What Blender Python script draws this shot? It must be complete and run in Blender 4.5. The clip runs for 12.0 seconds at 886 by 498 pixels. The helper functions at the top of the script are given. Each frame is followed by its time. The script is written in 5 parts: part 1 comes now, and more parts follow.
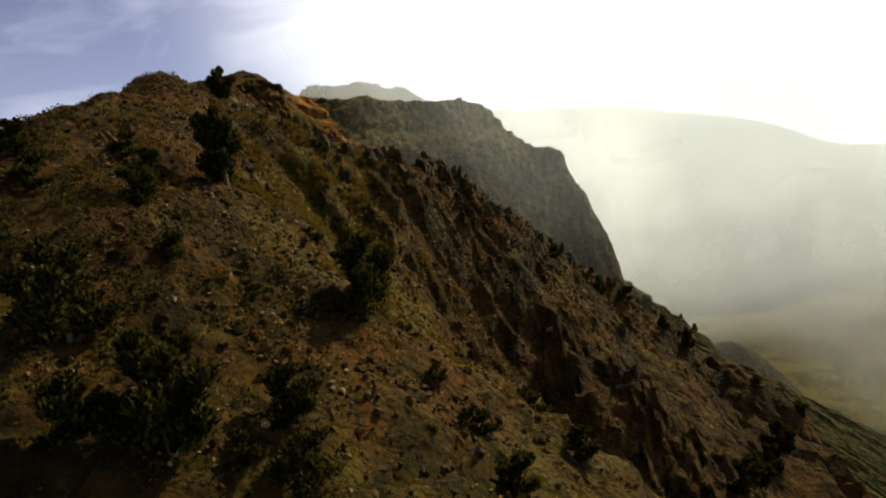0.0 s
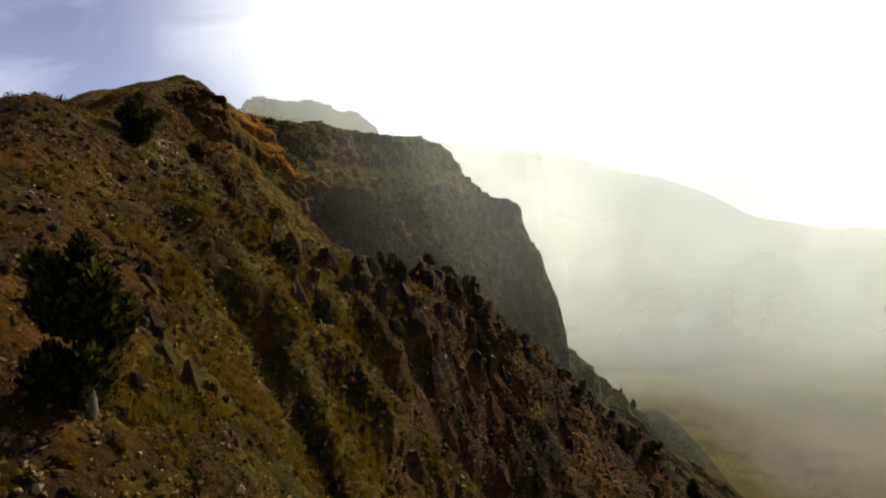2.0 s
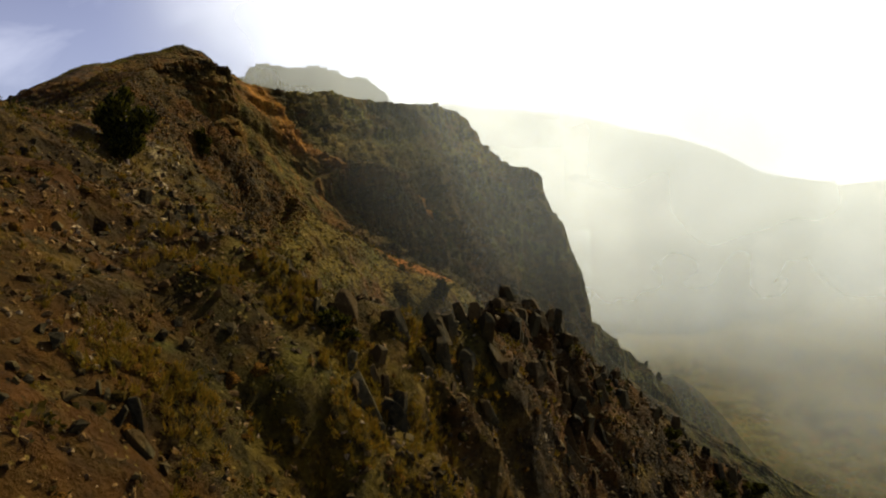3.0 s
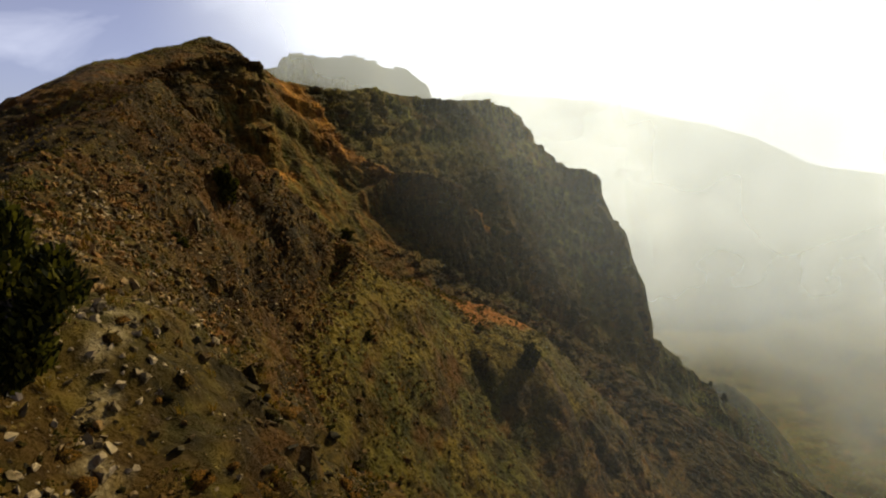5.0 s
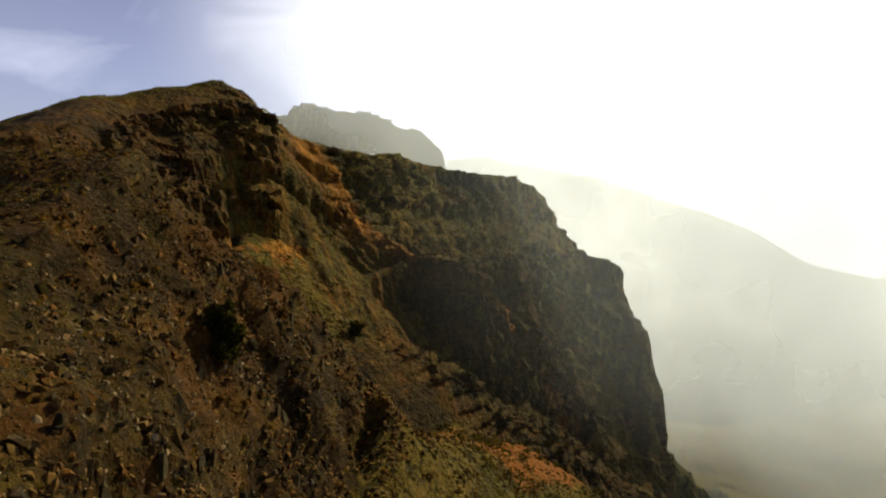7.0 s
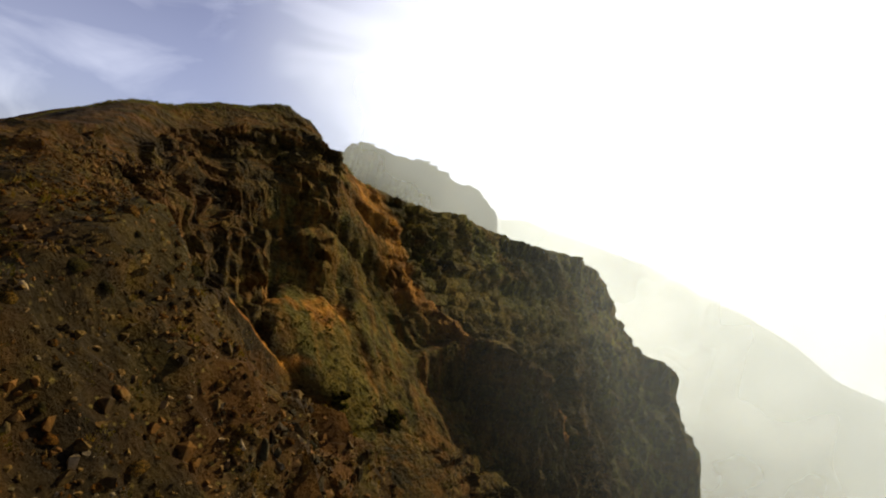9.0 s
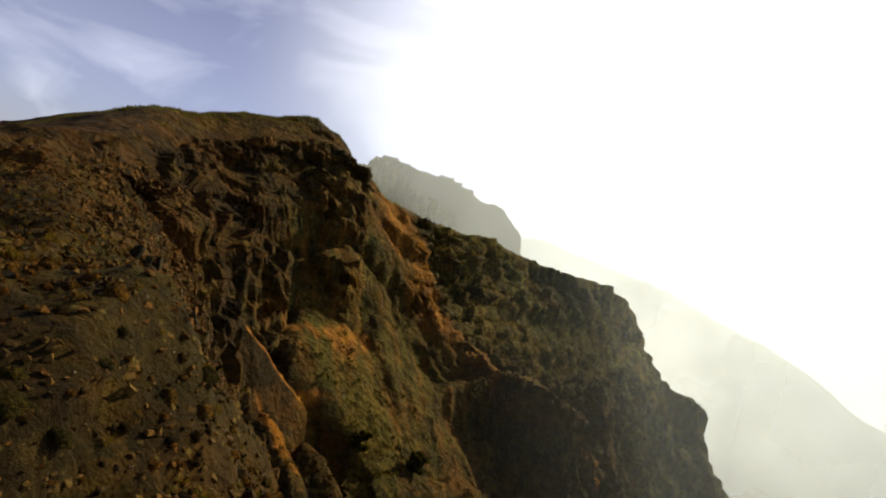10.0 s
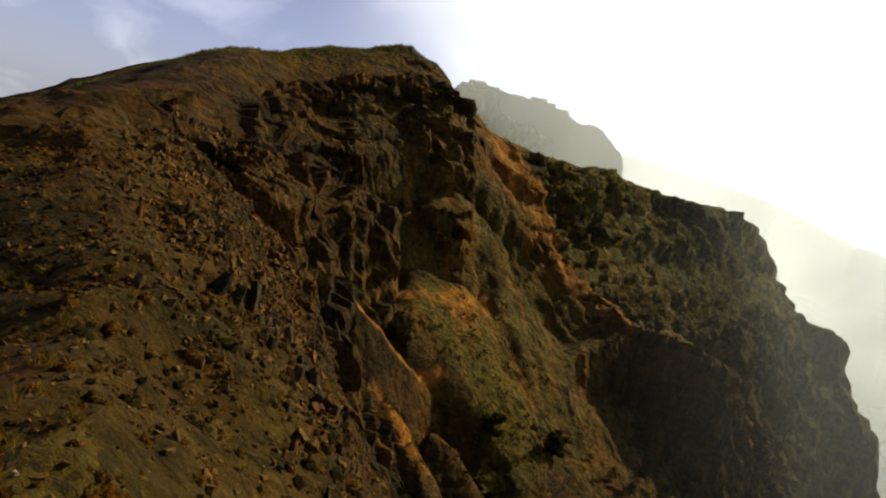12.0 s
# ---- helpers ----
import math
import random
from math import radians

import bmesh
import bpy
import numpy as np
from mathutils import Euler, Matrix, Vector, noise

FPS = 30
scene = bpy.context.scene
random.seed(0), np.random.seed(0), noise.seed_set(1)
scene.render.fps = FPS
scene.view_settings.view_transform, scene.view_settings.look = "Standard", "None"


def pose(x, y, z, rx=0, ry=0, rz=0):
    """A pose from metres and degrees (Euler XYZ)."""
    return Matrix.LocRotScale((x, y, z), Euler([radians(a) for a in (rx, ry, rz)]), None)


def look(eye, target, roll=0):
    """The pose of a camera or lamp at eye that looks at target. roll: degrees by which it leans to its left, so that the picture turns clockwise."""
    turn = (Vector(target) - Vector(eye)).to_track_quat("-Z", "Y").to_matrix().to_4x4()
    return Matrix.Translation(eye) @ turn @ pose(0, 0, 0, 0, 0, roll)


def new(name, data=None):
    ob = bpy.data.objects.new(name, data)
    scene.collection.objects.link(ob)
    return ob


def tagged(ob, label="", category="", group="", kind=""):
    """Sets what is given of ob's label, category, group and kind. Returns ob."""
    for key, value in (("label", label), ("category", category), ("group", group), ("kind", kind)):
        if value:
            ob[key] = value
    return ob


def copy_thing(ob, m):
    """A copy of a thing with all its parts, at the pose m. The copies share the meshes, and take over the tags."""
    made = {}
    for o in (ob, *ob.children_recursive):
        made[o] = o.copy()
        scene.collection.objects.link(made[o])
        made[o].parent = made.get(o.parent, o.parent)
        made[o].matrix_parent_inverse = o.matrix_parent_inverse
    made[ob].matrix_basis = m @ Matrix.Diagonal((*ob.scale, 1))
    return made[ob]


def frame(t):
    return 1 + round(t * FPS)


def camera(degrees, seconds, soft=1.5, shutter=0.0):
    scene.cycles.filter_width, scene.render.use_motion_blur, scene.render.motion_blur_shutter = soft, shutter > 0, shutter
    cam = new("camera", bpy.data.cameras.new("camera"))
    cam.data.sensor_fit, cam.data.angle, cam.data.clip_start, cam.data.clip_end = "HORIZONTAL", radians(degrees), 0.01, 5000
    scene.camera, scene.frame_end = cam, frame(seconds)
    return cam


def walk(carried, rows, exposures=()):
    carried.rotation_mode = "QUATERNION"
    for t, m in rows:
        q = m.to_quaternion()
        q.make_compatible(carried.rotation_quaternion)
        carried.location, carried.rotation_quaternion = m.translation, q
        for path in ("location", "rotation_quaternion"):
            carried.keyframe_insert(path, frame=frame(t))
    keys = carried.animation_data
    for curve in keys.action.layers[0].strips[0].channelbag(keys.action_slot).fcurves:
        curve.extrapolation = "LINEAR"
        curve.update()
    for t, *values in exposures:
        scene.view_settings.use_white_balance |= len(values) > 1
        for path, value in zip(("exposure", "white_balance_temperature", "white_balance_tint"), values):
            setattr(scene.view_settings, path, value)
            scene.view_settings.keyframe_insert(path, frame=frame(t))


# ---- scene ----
# ---- camera and flight ----
cam = camera(66.0, 12.0, soft=2.0)
PATH = [
    (0, (-0.00, -0.00, 0.00), (-0.379, 9.902, -1.342), -9.02),
    (0.5, (-1.45, 6.23, 2.01), (-1.440, 16.149, 0.728), -5.90),
    (1, (-2.93, 12.15, 3.74), (-2.441, 22.061, 2.514), -3.21),
    (1.5, (-4.55, 18.67, 5.50), (-3.795, 28.578, 4.339), -1.77),
    (2, (-6.50, 25.91, 7.20), (-5.773, 35.825, 6.129), -1.50),
    (2.5, (-8.27, 32.72, 8.71), (-7.626, 42.621, 7.444), -1.97),
    (3, (-10.15, 39.43, 10.43), (-9.546, 49.277, 8.817), -2.67),
    (5, (-16.04, 65.15, 15.42), (-15.853, 74.991, 13.626), -2.50),
    (5.5, (-17.96, 71.24, 16.72), (-17.811, 81.086, 14.983), 0.34),
    (6, (-19.90, 77.04, 17.95), (-19.627, 86.955, 16.681), 1.61),
    (6.5, (-21.60, 82.42, 18.80), (-21.137, 92.351, 17.752), 3.02),
    (7, (-23.31, 87.92, 19.70), (-22.919, 97.871, 18.740), 3.43),
    (9, (-30.20, 106.50, 21.71), (-30.316, 116.493, 21.458), 12.77),
    (9.5, (-31.74, 110.19, 22.33), (-31.972, 120.185, 22.151), 13.83),
    (10, (-33.32, 113.70, 22.90), (-33.708, 123.688, 22.792), 15.22),
    (10.5, (-34.83, 117.07, 22.95), (-35.370, 127.052, 22.880), 14.67),
    (11, (-36.51, 120.45, 23.41), (-37.145, 130.431, 23.218), 12.55),
    (11.5, (-38.23, 123.82, 24.07), (-39.098, 133.720, 22.975), 11.59),
    (12, (-40.01, 127.09, 24.27), (-41.302, 136.893, 22.797), 11.78),
]
walk(cam, [(t, look(eye, target, roll)) for t, eye, target, roll in PATH])

# ---- light: hazy back light, sun ahead and to the right ----
SUN_AZ, SUN_EL = 43.0, 34.0          # degrees clockwise from +y, and above the horizon
az, el = radians(SUN_AZ), radians(SUN_EL)
SUN_DIR = Vector((math.sin(az) * math.cos(el), math.cos(az) * math.cos(el), math.sin(el)))
scene.view_settings.exposure = 0.15

sun_data = bpy.data.lights.new("sun", "SUN")
sun_data.energy, sun_data.angle, sun_data.color = 5.0, radians(0.6), (1.0, 0.835, 0.51)
sun = new("sun", sun_data)
sun.matrix_world = Matrix.Translation((0, 0, 300)) @ SUN_DIR.to_track_quat("Z", "Y").to_matrix().to_4x4()

world = bpy.data.worlds.new("sky")
scene.world = world
world.use_nodes = True
wt = world.node_tree
wt.nodes.clear()


def wmath(op, a, b=None):
    n = wt.nodes.new("ShaderNodeMath")
    n.operation = op
    for i, v in enumerate((a, b)):
        if v is None:
            continue
        if isinstance(v, (int, float)):
            n.inputs[i].default_value = v
        else:
            wt.links.new(v, n.inputs[i])
    return n.outputs[0]


sky = wt.nodes.new("ShaderNodeTexSky")
sky.sky_type, sky.sun_disc = "NISHITA", False
sky.sun_elevation, sky.sun_rotation = el, az
sky.altitude, sky.air_density, sky.dust_density, sky.ozone_density = 1500, 1.0, 0.7, 3.0
coord = wt.nodes.new("ShaderNodeTexCoord")
aim = wt.nodes.new("ShaderNodeVectorMath")
aim.operation = "DOT_PRODUCT"
wt.links.new(coord.outputs["Generated"], aim.inputs[0])
aim.inputs[1].default_value = SUN_DIR
facing = wmath("MAXIMUM", aim.outputs["Value"], 0.0)
# wide pale aureole of the haze round the sun
aureole = wt.nodes.new("ShaderNodeMapRange")
aureole.interpolation_type = "SMOOTHERSTEP"
wt.links.new(facing, aureole.inputs["Value"])
for key, value in (("From Min", 0.40), ("From Max", 0.85), ("To Min", 0.0), ("To Max", 1.0)):
    aureole.inputs[key].default_value = value
# the haze is deepest near the horizon
split = wt.nodes.new("ShaderNodeSeparateXYZ")
wt.links.new(coord.outputs["Generated"], split.inputs[0])
depth = wt.nodes.new("ShaderNodeMapRange")
depth.interpolation_type = "SMOOTHERSTEP"
wt.links.new(split.outputs["Z"], depth.inputs["Value"])
for key, value in (("From Min", 0.34), ("From Max", 0.66), ("To Min", 1.0), ("To Max", 0.06)):
    depth.inputs[key].default_value = value
aureole = wmath("MULTIPLY", aureole.outputs["Result"], depth.outputs["Result"])
# thin streaks of high cloud
stretch = wt.nodes.new("ShaderNodeMapping")
stretch.inputs["Rotation"].default_value = (0.3, 0.5, 0.9)
stretch.inputs["Scale"].default_value = (2.2, 7.0, 9.0)
wt.links.new(coord.outputs["Generated"], stretch.inputs[0])
wisps = wt.nodes.new("ShaderNodeTexNoise")
wisps.inputs["Scale"].default_value, wisps.inputs["Detail"].default_value = 1.3, 6.0
wisps.inputs["Distortion"].default_value = 0.8
wt.links.new(stretch.outputs[0], wisps.inputs["Vector"])
ramp = wt.nodes.new("ShaderNodeValToRGB")
ramp.color_ramp.elements[0].position, ramp.color_ramp.elements[1].position = 0.46, 0.78
wt.links.new(wisps.outputs["Fac"], ramp.inputs[0])
ring = wt.nodes.new("ShaderNodeMapRange")
ring.interpolation_type = "SMOOTHSTEP"
wt.links.new(split.outputs["Z"], ring.inputs["Value"])
for key, value in (("From Min", 0.05), ("From Max", 0.50), ("To Min", 0.30), ("To Max", 0.0)):
    ring.inputs[key].default_value = value
white = wmath("ADD", wmath("ADD", aureole, ring.outputs["Result"]), wmath("MULTIPLY", ramp.outputs[0], 0.30))
bg_sky = wt.nodes.new("ShaderNodeBackground")
bg_sky.inputs["Strength"].default_value = 0.062
deep = wt.nodes.new("ShaderNodeMix")
deep.data_type, deep.blend_type = "RGBA", "MULTIPLY"
deep.inputs[0].default_value = 1.0
deep.inputs[7].default_value = (0.29, 0.35, 0.72, 1)
wt.links.new(sky.outputs[0], deep.inputs[6])
wt.links.new(deep.outputs[2], bg_sky.inputs["Color"])
bg_haze = wt.nodes.new("ShaderNodeBackground")
bg_haze.inputs["Color"].default_value = (1.0, 0.99, 0.97, 1)
wt.links.new(white, bg_haze.inputs["Strength"])
both = wt.nodes.new("ShaderNodeAddShader")
wt.links.new(bg_sky.outputs[0], both.inputs[0])
wt.links.new(bg_haze.outputs[0], both.inputs[1])
out = wt.nodes.new("ShaderNodeOutputWorld")
wt.links.new(both.outputs[0], out.inputs["Surface"])


# ---- lattice noise on numpy arrays ----
def lattice(ix, iy, iz, seed):
    h = (ix.astype(np.int64) * 374761393 + iy.astype(np.int64) * 668265263 + iz.astype(np.int64) * 2147483647 + seed * 974711) & 0xFFFFFFFF
    h = ((h ^ (h >> 13)) * 1274126177) & 0xFFFFFFFF
    h = ((h ^ (h >> 16)) * 2246822519) & 0xFFFFFFFF
    return ((h ^ (h >> 15)) & 0xFFFF) / 32767.5 - 1.0


def vnoise(x, y, z=None, seed=0):
    """Smooth noise between -1 and 1, cell size 1."""
    if z is None:
        z = np.zeros_like(x)
    x0, y0, z0 = np.floor(x), np.floor(y), np.floor(z)
    fx, fy, fz = x - x0, y - y0, z - z0
    fx, fy, fz = (f * f * f * (f * (f * 6 - 15) + 10) for f in (fx, fy, fz))
    total = 0
    for dx, wx in ((0, 1 - fx), (1, fx)):
        for dy, wy in ((0, 1 - fy), (1, fy)):
            for dz, wz in ((0, 1 - fz), (1, fz)):
                total = total + wx * wy * wz * lattice(x0 + dx, y0 + dy, z0 + dz, seed)
    return total


def fbm(x, y, z=None, octaves=4, seed=0, gain=0.5):
    total, amp, f = 0, 1.0, 1.0
    for o in range(octaves):
        total = total + amp * vnoise(x * f + 7.3 * o, y * f - 3.1 * o, None if z is None else z * f, seed + o)
        amp, f = amp * gain, f * 2.03
    return total


def crags(x, y, z=None, octaves=3, seed=0):
    """Sharp-crested noise from 0 to about 1."""
    total, amp, f = 0, 0.6, 1.0
    for o in range(octaves):
        total = total + amp * (1 - np.abs(vnoise(x * f, y * f, None if z is None else z * f, seed + o)))
        amp, f = amp * 0.45, f * 2.1
    return total


# ---- the lie of the land: crests with a slope to either side ----
def ridge(X, Y, crest, left, right, nose=1.0):
    """Height of a ridge. crest: rows of x, y, z, steepness to the left, steepness to the right of its run.
    left, right: (distances, drops) of the slopes. nose: added steepness beyond the end of a stretch."""
    best = np.full(X.shape, -1e4)
    for a, b in zip(crest[:-1], crest[1:]):
        dx, dy = b[0] - a[0], b[1] - a[1]
        length = math.hypot(dx, dy)
        px, py = X - a[0], Y - a[1]
        run = (px * dx + py * dy) / length**2
        s = np.clip(run, 0, 1)
        beyond = np.abs(run - s) * length
        d = np.hypot(px - s * dx, py - s * dy)
        side = np.clip((dx * py - dy * px) / length / np.maximum(d, 1e-3), -1, 1) * 0.5 + 0.5
        kl, kr = a[3] + s * (b[3] - a[3]), a[4] + s * (b[4] - a[4])
        drop = side * kl * np.interp(d, *left) + (1 - side) * kr * np.interp(d, *right) + nose * np.minimum(beyond, d)
        best = np.maximum(best, a[2] + s * (b[2] - a[2]) - drop)
    return best


def smooth_step(v, low, high):
    v = np.clip((v - low) / (high - low), 0, 1)
    return v * v * (3 - 2 * v)


def even(slope, round_off=1.5, far=900.0):
    """A slope of even steepness with a rounded crest."""
    return (0, round_off, 2 * round_off, far), (0, 0.25 * round_off * slope, 1.0 * round_off * slope, (far - round_off) * slope)


BACKBONE = [  # the main ridge under the flight, up to the foot of the summit
    (-81.1, -116.7, -43, 0.6, 0.7), (-50.5, -18.9, -13.9, 0.6, 0.7), (-30.7, 30, 0.9, 0.8, 0.8), (-26.4, 39.9, 3.5, 0.9, 0.85),
    (-25.6, 49.7, 6.6, 0.9, 1.35), (-26.2, 56.5, 8.6, 0.9, 1.65), (-26.9, 64, 10.3, 1, 1.65), (-28.6, 72.3, 12.1, 1, 1.5), (-30.6, 83.2, 13, 1, 1.5),
    (-34.7, 96.2, 12.9, 1, 2.6), (-37.7, 111.1, 14.9, 1, 2.9), (-39.4, 119.9, 17.6, 1, 4.0), (-40.1, 127.7, 20.3, 1, 4.0),
    (-50.2, 141, 18.1, 1, 1.9), (-63, 158.7, 22.2, 1, 1.7), (-71.6, 180.6, 24.3, 1, 1.8), (-78, 208.1, 30.9, 1, 1.5)]
BACKBONE_EAST = (0, 4, 7, 10, 15, 19, 30, 36, 60, 100, 200, 900), (0.0, 1.14, 2.62, 4.6, 8.6, 12.64, 22.8, 30.76, 61.6, 108.0, 202.0, 844.0)
KNOB = [  # the first spur with its rocky knob
    (-24.9, 70.5, 8.9, 1, 1), (-14.8, 69, 4.2, 1, 1), (-9.2, 72, 1.2, 1, 1.6), (-5.6, 74.6, 0.2, 1, 3), (-3.2, 82.2, -0.6, 1, 2.4), (1.1, 86.2, -4.4, 1, 1.8),
    (7.2, 90.3, -10.6, 1, 1.4), (14.1, 95.9, -17.6, 1, 1.2), (23.8, 98.7, -26.2, 1, 1), (32.4, 99.5, -36.1, 1, 1), (43.5, 100.1, -42.7, 1, 1),
    (47.5, 102.2, -55.5, 1, 1), (64.2, 113.9, -96.8, 1, 1), (123.1, 135.4, -170.3, 1, 1)]
KNOB_FAR = (0, 1.5, 5, 12, 30, 60, 900), (0.0, 0.48, 5.6, 14.04, 29.6, 65.2, 828.0)
KNOB_NEAR = (0, 2, 5, 14, 30, 60, 900), (0.0, 1.42, 4.65, 11.94, 27.3, 57.6, 889.0)
GREEN_SPUR = [  # the second spur: grassy, with a red tip
    (-36.7, 125.1, 16.4, 1, 4.6), (-34.5, 135, 13, 1, 5), (-32, 142.5, 8.3, 1, 4), (-28.5, 142.5, 3.6, 1, 3), (-24.8, 139.4, 0.9, 1, 2.4),
    (-18.4, 159.2, -6.9, 1, 1.7), (-7.8, 176, -15, 1, 1.2)]
GREEN_FLANK = [(-29.3, 119, -1.5, 1, 1), (-27.4, 125, -1.8, 1, 1), (-25.2, 132, -0.9, 1, 1), (-24.5, 138, 0.7, 1, 1), (-19.5, 150, -4.6, 1, 1), (-12, 166, -11.5, 1, 1)]
HALF_RIB = [(-23, 66, 7.6, 1, 1), (-17, 66.2, 4.8, 1, 1), (-13.2, 65, 1.2, 1, 1), (-10.3, 66, -1.6, 1, 1)]
SIDE_RIB = [(-36, 126.8, 15.6, 1, 1), (-33.6, 129.6, 13.6, 1, 1), (-29.8, 131.2, 6.2, 1, 1), (-27.5, 132.3, 1.5, 1, 1)]
WALL_RIM = [  # the bastion of layered rock below the summit's shoulder
    (-60.4, 167, 18.5, 1, 1), (-59.8, 173.7, 21.4, 1, 1), (-60.8, 179, 20.4, 1, 1), (-61.5, 185, 16.6, 1, 1), (-60.4, 191, 14.6, 1, 1), (-60.6, 197.5, 18, 1, 1), (-58.5, 203, 17, 1, 1)]
GREEN_TIP = [
    (-7.8, 176, -15, 1, 1), (-3.7, 180.5, -20.4, 1, 1.2), (-0.8, 188.8, -46.5, 1, 1.5), (12.4, 209.1, -95.5, 1, 1.5)]
GREEN_NEAR = (0, 4, 10, 18, 24, 30, 45, 900), (0, 1.3, 4.2, 10.5, 16, 25, 52, 1100)
GREEN_FAR = (0, 2, 8, 20, 900), (0.0, 0.8, 8.2, 26.0, 1210.0)
GREEN_EDGE = [
    (-16.9, 149.5, -7, 1, 1), (-11.7, 147.4, -9.8, 1, 1), (-3.8, 150.8, -14.2, 1, 1), (-2.7, 151.3, -19.9, 1, 1), (-0.2, 152, -39.5, 1, 1)]
SUMMIT = [
    (-96.2, 189.3, 16.9, 1, 1), (-78, 208.1, 30.8, 1, 1), (-71.4, 219.8, 34.3, 1, 1), (-64.4, 228.3, 36.9, 1, 1), (-61.2, 230.6, 35.9, 1, 1), (-57.6, 232.9, 31.9, 1, 1),
    (-54.3, 234.4, 30, 1, 1), (-52.6, 235.2, 28.5, 1, 1), (-48.6, 236.6, 26.6, 1, 1)]
SUMMIT_NEAR = (0, 1.5, 3, 6.2, 7.5, 11, 12.8, 15.2, 20, 22.4, 28, 33, 45, 900), (0, 0.7, 2.2, 3.6, 6.6, 8.8, 10.6, 18.2, 20.8, 27.8, 34, 41, 57, 1100)
CLIFF = [  # the great cliff beyond the saddle
    (-48.7, 236.6, 26.9, 1, 1), (-31.9, 260.7, 25.8, 1, 1), (-15.2, 281.9, 24, 1, 1), (11, 317, 21.2, 1, 1), (16.1, 323.4, 20.6, 1, 1), (22, 324.6, 11.8, 1, 1), (31, 325.4, 3.9, 1, 1),
    (37, 326, -1.8, 1, 1), (46.5, 326.5, -3.4, 1, 1), (51, 327.4, -8.6, 1, 1), (53.4, 327.8, -15.6, 1, 1), (57.2, 328.4, -28, 1, 1), (59.4, 329, -48, 1, 1), (61.4, 329, -60, 1, 1),
    (70, 331.4, -71, 1, 1), (82, 334, -83.6, 1, 1), (101, 337.7, -99.6, 1, 1), (114, 341, -124, 1, 1), (227.1, 368.6, -210, 1, 1)]
CLIFF_NEAR = (0, 2, 5, 10, 16, 22, 26, 40, 60, 900), (0, 1.1, 5.6, 13, 18.8, 26, 34, 72, 115, 1235)
TOWER = [
    (-33, 229, 7.8, 1, 1), (-25, 227.2, 4.9, 1, 1), (-19, 225.6, 4.5, 1, 1), (-14, 225.6, 3.4, 1, 1), (-10, 226.6, 1.8, 1, 1), (-7.6, 228, -1, 1, 1),
    (-5, 230, -5.6, 1, 1), (-1, 235, -11, 1, 1), (3.4, 243.4, -28, 1, 1)]
SCREE_RIB = [
    (-49.2, 234.6, 25.6, 1, 2), (-45.6, 232.4, 19.8, 1, 1.2), (-41.4, 231.4, 14.2, 1, 1), (-33.4, 229.2, 9, 1, 1.5), (-28, 227.9, 6.2, 1, 3), (-25, 227.2, 4.9, 1, 6)]
SCREE_FAN = (0, 1, 30, 40, 900), (0, 0.5, 14, 24, 1500)
FAN_LEFT = [(-52.5, 207, 11, 1, 1), (-50.8, 199.8, 6.4, 1, 1), (-44, 200.6, 0.6, 1, 1), (-40, 197.5, -6.5, 1, 1)]
FAN_MID = [(-44.6, 216, 9.4, 1, 1), (-42.2, 209, 5, 1, 1), (-39.6, 203.5, -2.4, 1, 1)]
FAN_EDGE = [  # where the fan below the scree breaks off into the dark ravine
    (-25, 227.2, 4.4, 1, 1), (-30, 219, 1.2, 1, 1), (-35, 211, -1.8, 1, 1), (-38.6, 205, -4.6, 1, 1), (-40.6, 200, -8.5, 1, 1)]
CHUTE_RIB = [
    (-58, 186.5, 11.5, 1, 1), (-54.6, 188.6, 8.2, 1, 1), (-51.2, 192.3, 3.6, 1, 1), (-48.2, 195.4, -0.4, 1, 1), (-46.3, 197, -2.5, 1, 1), (-41.5, 197.4, -7, 1, 1)]
FORE_RIB = [
    (-54, 186.6, 4.0, 1, 1), (-51.1, 187.2, 0.5, 1, 1), (-48.1, 186, -1.6, 1, 1), (-44.5, 183.8, -4.2, 1, 1), (-41, 182.4, -8.6, 1, 1)]
THIRD_RIB = [(-45.6, 190, -2.8, 1, 1), (-43.4, 189.5, -3.9, 1, 1), (-40.4, 188.4, -6.9, 1, 1), (-37, 187.5, -12, 1, 1)]
MESA = [
    (-170, 425, 0, 1, 1), (-105, 417, 48, 1, 1), (-74.4, 417, 51.2, 1, 1), (-38.8, 417.5, 49.4, 1, 1), (-35.2, 417.7, 47.2, 1, 1),
    (-24.6, 418, 44.6, 1, 1), (-22, 418.3, 41.6, 1, 1), (-13.8, 418.7, 36, 1, 1), (-13.6, 420.9, 8.5, 1, 1), (5.7, 431.4, -54.6, 1, 1),
    (59.2, 455.9, -162.6, 1, 1)]
FRONT_MESA = [
    (-76.6, 394.8, 30.5, 1, 1), (-57.5, 394.4, 35.5, 1, 1), (-46.7, 394, 40.3, 1, 1), (-31.7, 394.1, 38.9, 1, 1), (-27.4, 394.6, 33.8, 1, 1),
    (-22.3, 395.6, 21.9, 1, 1), (-11, 400.5, -34.4, 1, 1)]
VALLEY_HILL = [
    (91.6, 470.3, -212.3, 1, 1), (154.5, 518.9, -194.6, 1, 1), (201.3, 548.1, -184.3, 1, 1), (225.3, 564.9, -203.9, 1, 1),
    (257.8, 583.1, -240, 1, 1), (317, 619.5, -311.3, 1, 1)]
